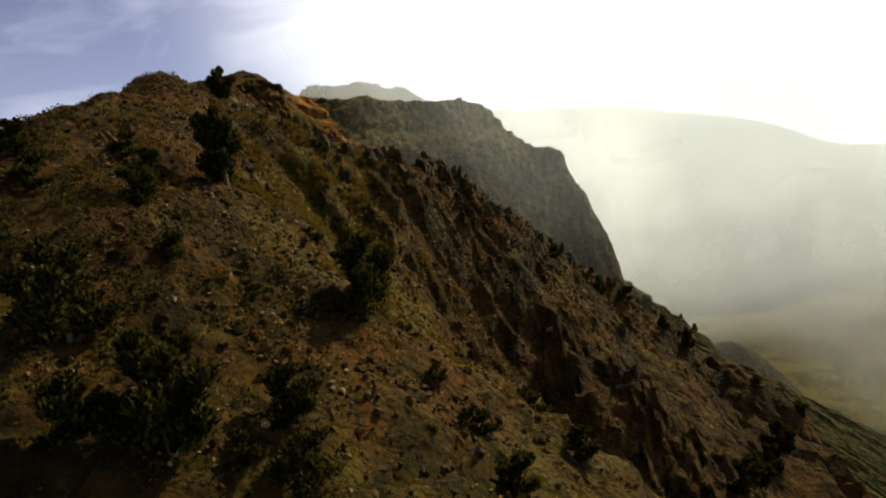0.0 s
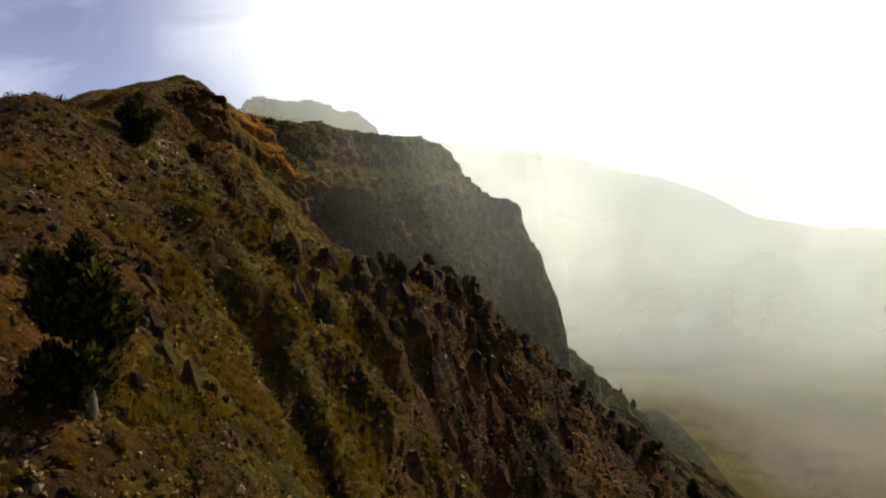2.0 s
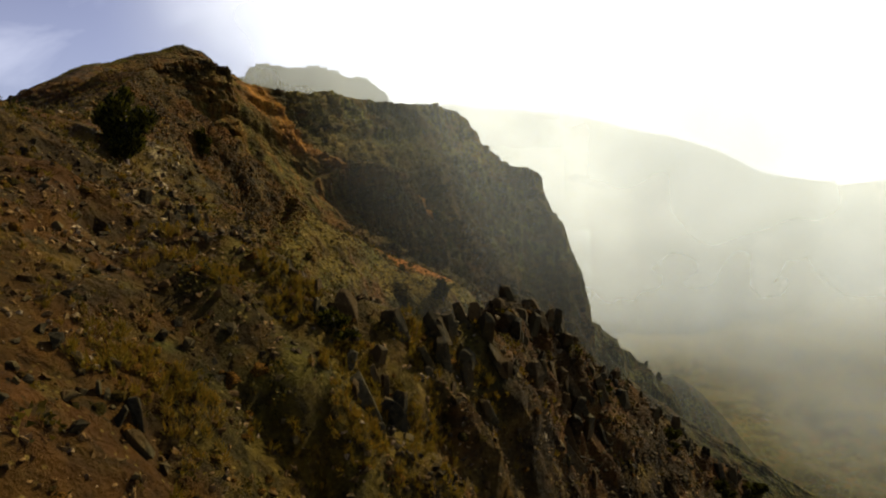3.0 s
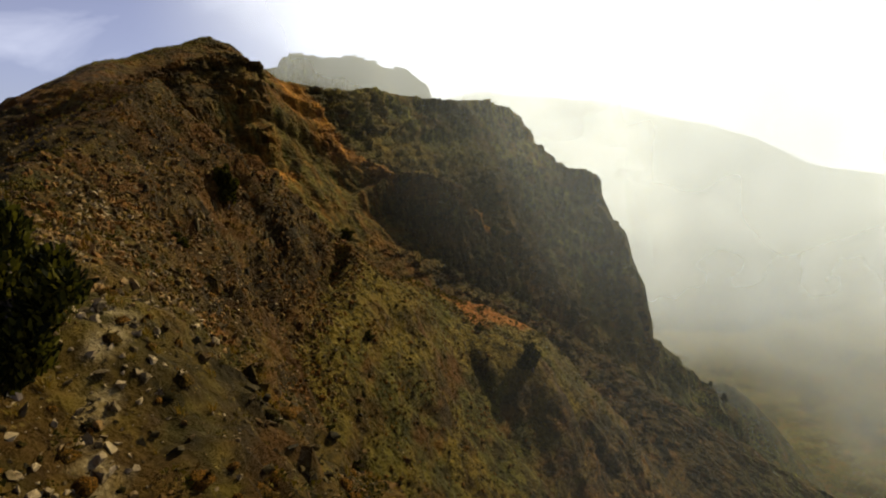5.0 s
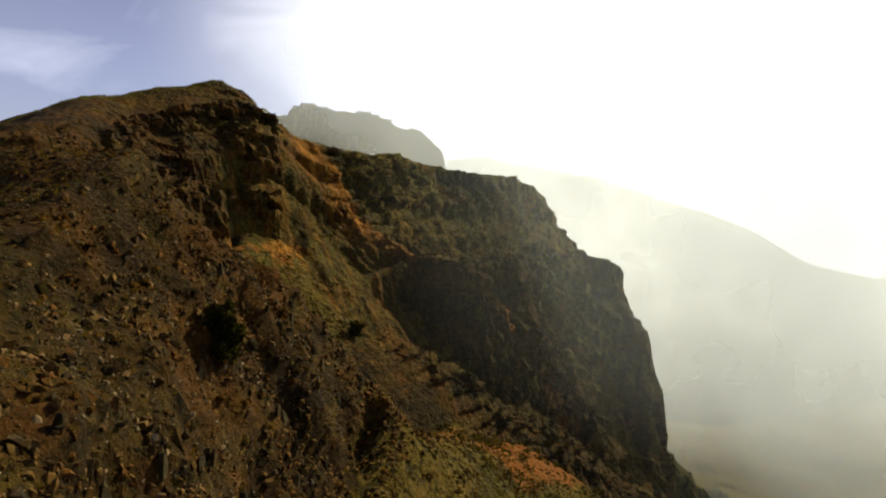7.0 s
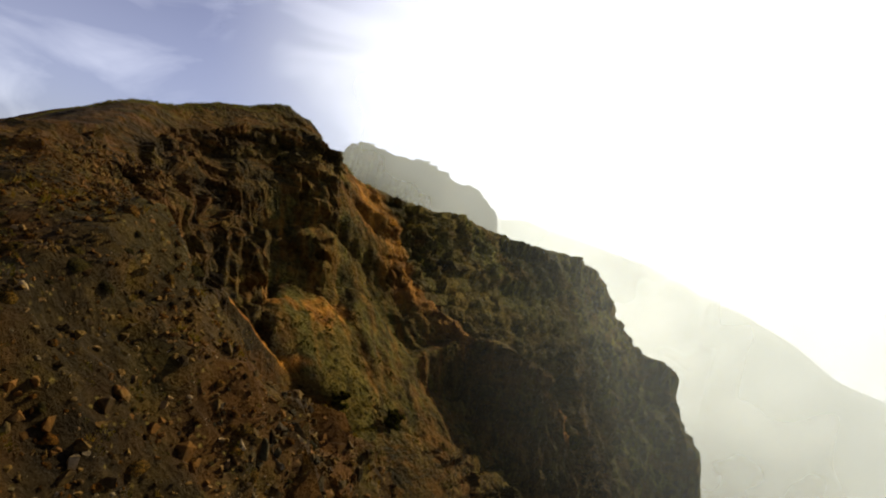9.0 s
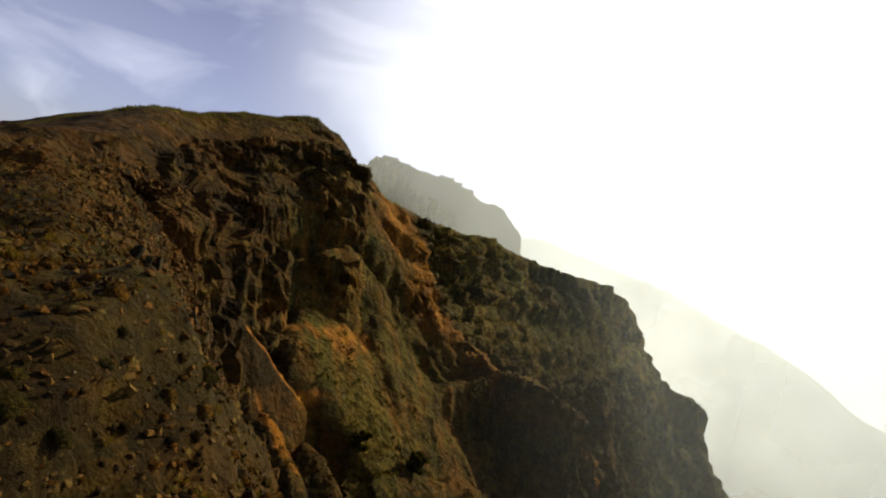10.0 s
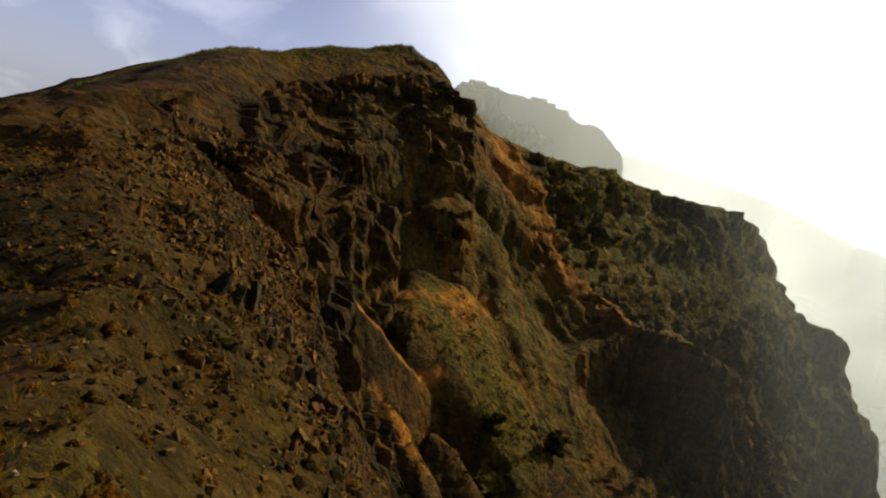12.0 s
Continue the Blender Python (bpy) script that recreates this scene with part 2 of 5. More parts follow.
FAR_RANGE = [
    (-1500, 1700, -260, 1, 1), (-500, 1500, -160, 1, 1), (-120, 1480, 20, 1, 1), (51.8, 1499.2, 74.2, 1, 1), (102.9, 1499, 77.2, 1, 1),
    (251.9, 1490.5, 58.8, 1, 1), (361.4, 1481.7, 45.7, 1, 1), (506.2, 1485.5, 1.7, 1, 1), (681.1, 1509.5, -43.3, 1, 1), (872, 1535.8, -98, 1, 1), (964.5, 1550.6, -135, 1, 1), (1254.3, 1588.1, -235, 1, 1), (2528.9, 1800.3, -498.6, 1, 1)]
HOLLOWS = [  # bowls under the summit and the gully between the ribs: x, y, radius, depth
    (-59, 212, 5.5, 1.6), (-52.8, 207, 4.6, 1.8), (-62.6, 168.2, 3.0, 4.5),
    (-55.6, 187.0, 2.4, 6), (-53.4, 188.4, 3.2, 9),
    (-50.4, 190, 3.8, 9), (-47, 191, 4, 8), (-43.5, 192, 4, 4)]


def land(X, Y, detail=True):
    """Ground height."""
    calm = 0.16
    sway = 0.4 + 0.6 * smooth_step(Y, 110, 150) - 0.45 * smooth_step(Y, 165, 185) * (1 - smooth_step(Y, 240, 260))
    wx = sway * fbm(X / 13, Y / 13, octaves=3, seed=11) + calm * vnoise(X / 2.7, Y / 2.7, seed=14)
    wy = sway * fbm(X / 13, Y / 13, octaves=3, seed=21) + calm * vnoise(X / 2.7, Y / 2.7, seed=24)
    U, V = X + wx, Y + wy
    blocks = fbm(X / 13 + 0.15 * vnoise(X / 2.1, Y / 9, seed=58), Y / 60, octaves=2, seed=57)
    broken = 2.8 * (np.floor(blocks * 2) / 2 + 0.25) * smooth_step(Y, 360, 380) * (1 - smooth_step(Y, 480, 560))
    forms = [
        ridge(U, V, BACKBONE, even(0.48, 3), BACKBONE_EAST, 0.2), ridge(U, V, KNOB, KNOB_FAR, KNOB_NEAR),
        ridge(U, V, GREEN_SPUR, GREEN_FAR, GREEN_NEAR, 0.15), ridge(U, V, GREEN_FLANK, even(0.8, 1), even(1.45, 1.5), 0.6), ridge(U, V, HALF_RIB, even(1.3, 1), even(1.5, 1)), ridge(U, V, SIDE_RIB, even(2, 1), even(3.4, 1)), ridge(U, V, WALL_RIM, even(0.35, 1), even(2.3, 0.8), 1.2),
        ridge(U, V, GREEN_TIP, GREEN_FAR, even(1.6, 2), 2.5), ridge(U, V, GREEN_EDGE, even(0.7, 2), even(1.7, 2)),
        ridge(U, V, SUMMIT, even(0.7, 2), SUMMIT_NEAR, 0.4), ridge(U, V, CLIFF, even(1.2, 3), CLIFF_NEAR, 3.0),
        ridge(U, V, TOWER, even(1.6, 1), even(4.6, 0.8)), ridge(U, V, SCREE_RIB, even(0.9, 1), SCREE_FAN), ridge(U, V, FAN_LEFT, even(0.7, 1), even(0.9, 1), 0.6), ridge(U, V, FAN_MID, even(0.75, 1), even(0.7, 1), 0.6), ridge(U, V, FAN_EDGE, even(4.2, 0.6), even(0.15, 1), 2.0),
        ridge(U, V, MESA, even(0.9, 2), even(2.4, 1), 3.0) + broken, ridge(U, V, FRONT_MESA, even(0.9, 2), even(2.4, 1), 3.0) + broken,
        ridge(U, V, VALLEY_HILL, even(0.7, 6), even(1.3, 8)),
        ridge(U, V, FAR_RANGE, even(0.5, 20), even(1.3, 20), 0.0) + 16 * fbm(X / 210, Y / 330, octaves=4, seed=91) * smooth_step(Y, 500, 900)]
    H = np.max(forms, axis=0)
    H = H + 0.5 * np.log(sum(np.exp(np.clip((f - H) / 0.5, -30, 0)) for f in forms))
    floor = -345 + 9 * fbm(X / 120, Y / 120, octaves=3, seed=31)
    H = np.maximum(H, floor) + 3.0 * np.log1p(np.exp(-np.abs(H - floor) / 3.0))
    for x, y, radius, depth in HOLLOWS:
        H = H - depth * np.exp(-((np.hypot(U - x, V - y) / radius) ** 4))
    # sharp ribs with gullies between them
    W, Q = X + 0.1 * wx, Y + 0.1 * wy
    for rib in (ridge(W, Q, CHUTE_RIB, even(0.3, 0.6), even(2.6, 0.9)), ridge(W, Q, FORE_RIB, even(1.8, 0.8), even(1.3, 0.8)), ridge(W, Q, THIRD_RIB, even(1.8, 0.8), even(1.4, 0.8))):
        H = np.maximum(H, rib + 0.3 * fbm(X / 1.7, Y / 1.7, octaves=3, seed=53))
    if detail:
        near = np.clip(1.3 - np.hypot(X + 20, Y - 130) / 420, 0, 1)
        H = H + near * (1 - 0.6 * smooth_step(Y, 160, 185)) * (0.8 * fbm(X / 6, Y / 6, H / 5, octaves=4, seed=41) + 0.3 * crags(X / 1.7, Y / 1.7, H / 1.7, octaves=2, seed=45))
    return H
# ---- end of land ----


# ---- materials ----
def material(name):
    m = bpy.data.materials.new(name)
    m.use_nodes = True
    t = m.node_tree
    t.nodes.clear()
    o = t.nodes.new("ShaderNodeOutputMaterial")
    b = t.nodes.new("ShaderNodeBsdfPrincipled")
    t.links.new(b.outputs[0], o.inputs["Surface"])
    return m, t, b


def put(t, socket, value):
    if isinstance(value, (int, float)):
        socket.default_value = value
    elif isinstance(value, tuple):
        socket.default_value = (*value, 1.0) if len(value) == 3 and len(socket.default_value) == 4 else value
    else:
        t.links.new(value, socket)


def grain(t, scale, detail=4.0, rough=0.55, where=None, stretch=None):
    """Noise at a size in 1/metres, by place."""
    n = t.nodes.new("ShaderNodeTexNoise")
    n.inputs["Scale"].default_value, n.inputs["Detail"].default_value, n.inputs["Roughness"].default_value = scale, detail, rough
    if where is None:
        where = t.nodes.new("ShaderNodeNewGeometry").outputs["Position"]
    if stretch:
        mp = t.nodes.new("ShaderNodeMapping")
        mp.inputs["Scale"].default_value = stretch
        t.links.new(where, mp.inputs[0])
        where = mp.outputs[0]
    t.links.new(where, n.inputs["Vector"])
    return n.outputs["Fac"]


def cells(t, scale, feature="F1", stretch=None):
    n = t.nodes.new("ShaderNodeTexVoronoi")
    n.feature = feature
    n.inputs["Scale"].default_value = scale
    where = t.nodes.new("ShaderNodeNewGeometry").outputs["Position"]
    if stretch:
        mp = t.nodes.new("ShaderNodeMapping")
        mp.inputs["Scale"].default_value = stretch
        t.links.new(where, mp.inputs[0])
        where = mp.outputs[0]
    t.links.new(where, n.inputs["Vector"])
    return n.outputs["Distance"]


def span(t, value, low, high, to_low=0.0, to_high=1.0):
    n = t.nodes.new("ShaderNodeMapRange")
    n.interpolation_type = "SMOOTHSTEP"
    for i, v in enumerate((value, low, high, to_low, to_high)):
        put(t, n.inputs[i], v)
    return n.outputs[0]


def blend(t, fac, a, b, how="MIX"):
    n = t.nodes.new("ShaderNodeMix")
    n.data_type, n.blend_type = "RGBA", how
    put(t, n.inputs[0], fac)
    put(t, n.inputs[6], a)
    put(t, n.inputs[7], b)
    return n.outputs[2]


def calc(t, op, a, b=0.0):
    n = t.nodes.new("ShaderNodeMath")
    n.operation = op
    put(t, n.inputs[0], a)
    put(t, n.inputs[1], b)
    return n.outputs[0]


def relief(t, b, height, strength, distance):
    n = t.nodes.new("ShaderNodeBump")
    n.inputs["Strength"].default_value, n.inputs["Distance"].default_value = strength, distance
    t.links.new(height, n.inputs["Height"])
    t.links.new(n.outputs[0], b.inputs["Normal"])


def attr(t, name):
    n = t.nodes.new("ShaderNodeAttribute")
    n.attribute_name = name
    return n.outputs["Fac"]


def ground_material():
    m, t, b = material("hillside")
    broad, mid, fine = grain(t, 0.055, 4), grain(t, 0.45, 5), grain(t, 3.2, 4, 0.65)
    soil = blend(t, span(t, mid, 0.35, 0.66), (0.0360, 0.0230, 0.0028), (0.1100, 0.0660, 0.0070))
    soil = blend(t, span(t, broad, 0.44, 0.60), soil, (0.0960, 0.0400, 0.0042))
    dry = blend(t, span(t, fine, 0.3, 0.7), (0.0800, 0.0580, 0.0049), (0.1900, 0.1350, 0.0112))
    green = blend(t, span(t, mid, 0.35, 0.65), (0.032, 0.032, 0.003), (0.094, 0.085, 0.008))
    turf = blend(t, span(t, grain(t, 0.10, 3), 0.42, 0.58), dry, green)
    patches = span(t, grain(t, 0.33, 6, 0.66), 0.48, 0.60)
    base = blend(t, calc(t, "MULTIPLY", patches, calc(t, "ADD", calc(t, "MULTIPLY", attr(t, "grass"), 0.5), 0.5)), soil, turf)
    base = blend(t, calc(t, "MULTIPLY", attr(t, "grass"), 0.88), base, turf)
    # dark low growth in clumps of two sizes
    clump = calc(t, "MAXIMUM", span(t, grain(t, 1.6, 4, 0.6), 0.53, 0.60), span(t, grain(t, 0.5, 5, 0.6), 0.57, 0.64))
    base = blend(t, calc(t, "MULTIPLY", clump, 0.78), base, (0.0200, 0.0180, 0.0021))
    stone = blend(t, span(t, grain(t, 1.3, 6, 0.72), 0.36, 0.68), (0.0200, 0.0140, 0.0028), (0.1200, 0.0750, 0.0126))
    stone = blend(t, span(t, grain(t, 0.22, 4, stretch=(1, 1, 2.2)), 0.48, 0.62), stone, (0.1050, 0.0470, 0.0049))
    stone = blend(t, span(t, grain(t, 0.16, 5, 0.62, stretch=(1, 1, 1.5)), 0.53, 0.60), stone, (0.0150, 0.0110, 0.0021))
    strata = grain(t, 0.34, 5, 0.62, stretch=(0.14, 0.14, 1.5))
    stone = blend(t, calc(t, "MULTIPLY", span(t, strata, 0.52, 0.60), 0.8), stone, (0.0170, 0.0120, 0.0021))
    stone = blend(t, calc(t, "MULTIPLY", span(t, strata, 0.36, 0.44, 1.0, 0.0), 0.6), stone, (0.1300, 0.0680, 0.0077))
    base = blend(t, calc(t, "MULTIPLY", attr(t, "rock"), span(t, mid, 0.36, 0.52, 0.35, 1.0)), base, stone)
    # heath, mixed with shade painted in where slopes turn from the sun
    heath_shade = calc(t, "MULTIPLY", attr(t, "heath_shade"), span(t, grain(t, 0.28, 6, 0.66), 0.36, 0.54))
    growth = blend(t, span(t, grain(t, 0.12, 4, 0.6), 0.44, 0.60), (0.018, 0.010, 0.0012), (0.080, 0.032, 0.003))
    base = blend(t, calc(t, "MULTIPLY", heath_shade, 0.8), base, growth)
    ochre = blend(t, span(t, grain(t, 0.5, 5, 0.6, stretch=(1, 1, 0.35)), 0.38, 0.64), (0.220, 0.076, 0.008), (0.500, 0.205, 0.018))
    red = blend(t, span(t, fine, 0.3, 0.7), (0.150, 0.050, 0.004), (0.270, 0.105, 0.008))
    base = blend(t, calc(t, "MULTIPLY", attr(t, "ochre"), span(t, mid, 0.28, 0.52, 0.35, 1.0)), base, ochre)
    base = blend(t, attr(t, "red"), base, red)
    clay = blend(t, span(t, grain(t, 2.4, 5, 0.65), 0.35, 0.65), (0.17, 0.12, 0.04), (0.42, 0.33, 0.17))
    base = blend(t, calc(t, "MULTIPLY", attr(t, "chalk"), 0.9), base, clay)
    # damp mossy rock, streaked downwards
    streak = grain(t, 0.55, 5, 0.6, stretch=(1, 1, 0.16))
    moss = blend(t, span(t, streak, 0.40, 0.66), (0.0340, 0.0340, 0.0042), (0.1500, 0.1350, 0.0168))
    moss = blend(t, span(t, grain(t, 0.11, 5, 0.6, stretch=(1, 1, 1.6)), 0.48, 0.62), moss, (0.1100, 0.0700, 0.0084))
    moss = blend(t, calc(t, "MULTIPLY", span(t, grain(t, 0.035, 5, 0.62), 0.46, 0.64), 0.5), moss, (0.0200, 0.0220, 0.0042))
    moss = blend(t, calc(t, "MULTIPLY", span(t, grain(t, 0.9, 4, 0.6), 0.54, 0.60), 0.8), moss, (0.0180, 0.0190, 0.0028))
    base = blend(t, calc(t, "MULTIPLY", attr(t, "damp"), span(t, mid, 0.2, 0.5, 0.7, 1.0)), base, moss)
    pebbles = span(t, cells(t, 3.1), 0.05, 0.30, 1.0, 0.0)
    scatter = calc(t, "MULTIPLY", pebbles, span(t, grain(t, 0.7, 4), 0.5, 0.58))
    base = blend(t, calc(t, "MULTIPLY", scatter, 0.7), base, (0.2400, 0.1750, 0.0357))
    put(t, b.inputs["Base Color"], base)
    put(t, b.inputs["Roughness"], 0.95)
    put(t, b.inputs["Specular IOR Level"], 0.12)
    lumps = calc(t, "MULTIPLY", calc(t, "MULTIPLY", cells(t, 1.3), -0.5), span(t, grain(t, 0.3, 3), 0.40, 0.62))
    height = calc(t, "ADD", calc(t, "MULTIPLY", grain(t, 0.55, 10, 0.66), 1.7), calc(t, "ADD", lumps, calc(t, "MULTIPLY", calc(t, "MULTIPLY", strata, attr(t, "rock")), -0.8)))
    relief(t, b, height, 1.0, 1.1)
    return m


def mist_material(name, thickness, x_low, x_high, z_clear, z_deep, deep):
    """Thin drifting mist that the sun shines through; it thins out towards one side and in patches."""
    m = bpy.data.materials.new(name)
    m.use_nodes = True
    t = m.node_tree
    t.nodes.clear()
    o = t.nodes.new("ShaderNodeOutputMaterial")
    clear, lit, mix = t.nodes.new("ShaderNodeBsdfTransparent"), t.nodes.new("ShaderNodeBsdfTranslucent"), t.nodes.new("ShaderNodeMixShader")
    lit.inputs["Color"].default_value = (0.80, 0.895, 0.98, 1)
    place = t.nodes.new("ShaderNodeNewGeometry").outputs["Position"]
    split = t.nodes.new("ShaderNodeSeparateXYZ")
    t.links.new(place, split.inputs[0])
    fac = calc(t, "MULTIPLY", span(t, split.outputs[0], x_low, x_high), span(t, grain(t, 0.012, 2), 0.25, 0.75, 0.75, 1.2))
    fac = calc(t, "MULTIPLY", calc(t, "MULTIPLY", fac, attr(t, "above")), span(t, split.outputs[2], z_deep, 50, deep, 1.25))
    fac = calc(t, "MULTIPLY", fac, span(t, split.outputs[2], z_clear[0], z_clear[1]))
    put(t, mix.inputs[0], calc(t, "MULTIPLY", fac, thickness))
    t.links.new(clear.outputs[0], mix.inputs[1])
    t.links.new(lit.outputs[0], mix.inputs[2])
    t.links.new(mix.outputs[0], o.inputs["Surface"])
    return m


HILLSIDE = ground_material()


# ---- the ground: one sheet to the horizon ----
def steps(stretches, grow_down, grow_up, size, far_low, far_high):
    """Grid lines: even along each stretch (from, to, spacing), then growing out to the far ends."""
    mid = [v for low, high, fine in stretches for v in np.arange(low, high, fine)]
    up, s = [mid[-1]], stretches[-1][2]
    while up[-1] < far_high:
        s = min(s * grow_up, size)
        up.append(up[-1] + s)
    down, s = [mid[0]], stretches[0][2]
    while down[-1] > far_low:
        s = min(s * grow_down, size)
        down.append(down[-1] - s)
    return np.array(down[:0:-1] + mid + up[1:])


def near_line(X, Y, crest, reach):
    """1 on a crest line, falling to 0 at reach metres from it."""
    best = np.full(X.shape, 1e9)
    for a, b in zip(crest[:-1], crest[1:]):
        dx, dy = b[0] - a[0], b[1] - a[1]
        s = np.clip(((X - a[0]) * dx + (Y - a[1]) * dy) / (dx * dx + dy * dy), 0, 1)
        best = np.minimum(best, np.hypot(X - a[0] - s * dx, Y - a[1] - s * dy))
    return np.clip(1 - best / reach, 0, 1)


def sheet_mesh(name, P, rows, columns, attrs, broken=None):
    me = bpy.data.meshes.new(name)
    n = rows * columns
    ids = np.arange(n).reshape(rows, columns)
    quads = np.stack([ids[:-1, :-1], ids[:-1, 1:], ids[1:, 1:], ids[1:, :-1]], -1).reshape(-1, 4)
    me.vertices.add(n)
    me.vertices.foreach_set("co", P.reshape(-1).astype(np.float32))
    me.loops.add(quads.size)
    me.loops.foreach_set("vertex_index", quads.reshape(-1).astype(np.int32))
    me.polygons.add(len(quads))
    me.polygons.foreach_set("loop_start", (np.arange(len(quads)) * 4).astype(np.int32))
    me.polygons.foreach_set("use_smooth", np.ones(len(quads), dtype=bool) if broken is None else ~broken[:-1, :-1].reshape(-1))
    for key, values in attrs.items():
        me.attributes.new(key, "FLOAT", "POINT").data.foreach_set("value", values.reshape(-1).astype(np.float32))
    me.update(calc_edges=True)
    me.validate()
    return me


def bowl_green(X, Y):
    """Green growth on the fans below the summit and on the flank of the cliff."""
    return np.maximum(smooth_step(near_line(X, Y, [(-49, 203, 0), (-45, 203, 0), (-41, 201.5, 0), (-38.5, 197, 0)], 7), 0.15, 0.5),
                      smooth_step(near_line(X, Y, [(-31, 249.4, 0), (-11.7, 274.8, 0), (13.4, 311.8, 0)], 26), 0.2, 0.7))


def zones(X, Y, Z, steep):
    """What covers the ground: bare rock, grass, ochre scree, red earth; heath, which also carries painted shade."""
    n1, n2 = fbm(X / 9, Y / 9, octaves=3, seed=61), fbm(X / 3.1, Y / 3.1, octaves=3, seed=65)
    bare = 0.30 * smooth_step(Y, 140, 165)  # the summit is mostly naked rock
    bare = bare - 0.30 * (1 - smooth_step(Y, 95, 115))  # growth hides most of the lower slope
    rock = smooth_step(steep + 0.22 * n1 + 0.30 * n2, 0.72 - bare, 1.15 - bare)
    rock = np.maximum(rock, 0.9 * smooth_step(near_line(X, Y, [(-60, 172, 0), (-55, 158, 0), (-46, 147, 0)], 9) + 0.35 * n2, 0.35, 0.75))
    rock = np.maximum(rock, smooth_step(near_line(X, Y, KNOB[1:], 9) + 0.35 * n2, 0.35, 0.75))
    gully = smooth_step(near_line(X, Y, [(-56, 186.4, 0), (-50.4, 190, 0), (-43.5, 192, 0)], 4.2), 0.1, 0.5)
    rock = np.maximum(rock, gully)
    slope_green = smooth_step(near_line(X, Y, GREEN_FLANK, 34) + 0.15 * n1, 0.2, 0.5) * (1 - 0.7 * smooth_step(steep, 1.5, 2.2)) * smooth_step(X, -29, -26)
    tops = smooth_step(Y, 150, 185) * (1 - smooth_step(steep, 0.35, 0.7)) * np.maximum(smooth_step(Y, 236, 246), smooth_step(near_line(X, Y, SUMMIT, 4.5), 0.1, 0.6))
    grass = np.maximum.reduce([slope_green, tops, 0.95 * bowl_green(X, Y) * (1 - smooth_step(steep, 1.4, 2.2))])
    straw = np.maximum(near_line(X, Y, [(-24, 77, 0), (-25.5, 83, 0), (-28.5, 95, 0), (-33, 101, 0)], 5), near_line(X, Y, [(-42, 130, 0), (-45, 140, 0), (-50, 146, 0)], 7))
    grass = np.maximum(grass, 0.5 * smooth_step(straw + 0.2 * n2, 0.1, 0.6))
    slope = near_line(X, Y, [(-7, 50, 0), (-11, 58, 0), (-13, 64, 0), (-12, 68, 0)], 11)
    grass = np.maximum(grass, 0.8 * smooth_step(slope + 0.4 * n2, 0.15, 0.7))
    moss = smooth_step(Y, 226, 250) * smooth_step(n1 + 0.6 * n2, -0.5, 0.5)
    grass = np.maximum(grass, 0.62 * moss)
    drips = fbm((X * 0.8 + Y * 0.6) / 1.1, (Y * 0.8 - X * 0.6) / 6.0, octaves=3, seed=67)
    bowl = smooth_step(near_line(X, Y, [(-49.6, 211.2, 0), (-47.2, 204.1, 0), (-40.5, 206.3, 0), (-33, 214.6, 0)], 15) + 0.1 * n1, 0.15, 0.6)
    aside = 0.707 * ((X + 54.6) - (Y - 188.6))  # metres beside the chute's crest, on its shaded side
    ochre = np.maximum.reduce([
        0.32 * bowl * smooth_step(drips, 0.0, 0.6), 0.62 * smooth_step(near_line(X, Y, SCREE_RIB[:4], 7.5) * (1 + 0.25 * n2 + 0.4 * drips), 0.15, 0.75), 0.4 * smooth_step(near_line(X, Y, SCREE_RIB[2:], 4.0) * (1 + 0.3 * n2), 0.2, 0.7),
        # chute ochre stops at the crest, painting its lit rim and shaded face
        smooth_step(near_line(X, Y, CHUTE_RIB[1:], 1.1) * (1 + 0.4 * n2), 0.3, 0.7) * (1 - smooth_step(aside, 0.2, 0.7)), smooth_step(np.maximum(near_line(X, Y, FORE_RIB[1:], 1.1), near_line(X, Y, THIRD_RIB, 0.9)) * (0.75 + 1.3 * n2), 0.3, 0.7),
        0.75 * smooth_step(near_line(X, Y, [(-54.4, 202.2, 0), (-50.2, 203.4, 0), (-46.2, 206.4, 0), (-45.2, 210.3, 0)], 3.4) * (1 + 0.8 * drips), 0.3, 0.85)])
    ochre = np.maximum(ochre, 0.7 * smooth_step(near_line(X, Y, [(-5, 230.4, 0), (-1, 235, 0)], 1.8) * (1 + 0.5 * n2), 0.2, 0.6))
    red = smooth_step(near_line(X, Y, [(-13, 164.5, 0), (-9.5, 171.5, 0), (-5.5, 175.5, 0), (-3.2, 179.5, 0)], 8) * (1 + 0.6 * n2), 0.16, 0.42)
    red = np.maximum(red, 0.6 * smooth_step(near_line(X, Y, [(-24, 141, 0), (-19, 153, 0), (-11, 168, 0)], 2.6) * (1 + 0.6 * n2), 0.2, 0.7))
    red = np.maximum(red, 0.5 * smooth_step(near_line(X, Y, [(-25.7, 146.2, 0), (-23.7, 149.8, 0), (-23.5, 141.3, 0)], 4) * (1 + 0.5 * n2), 0.3, 0.6))
    tower = smooth_step(near_line(X, Y, TOWER, 16) + 0.15 * n1, 0.1, 0.4)
    damp = np.maximum.reduce([smooth_step(Y - 0.55 * X + 6 * n1, 264, 280), 0.35 * tower, 0.45 * bowl])
    damp = np.maximum(damp, smooth_step(-Z, 60, 100))
    damp = damp * (1 - ochre)
    heath_shade = smooth_step(near_line(X, Y, BACKBONE, 21) + 0.12 * n1, 0.05, 0.5) * (1 - smooth_step(Y, 196, 222)) * (1 - grass) * (1 - 0.6 * smooth_step(Y, 78, 88) * (1 - smooth_step(Y, 108, 122)))
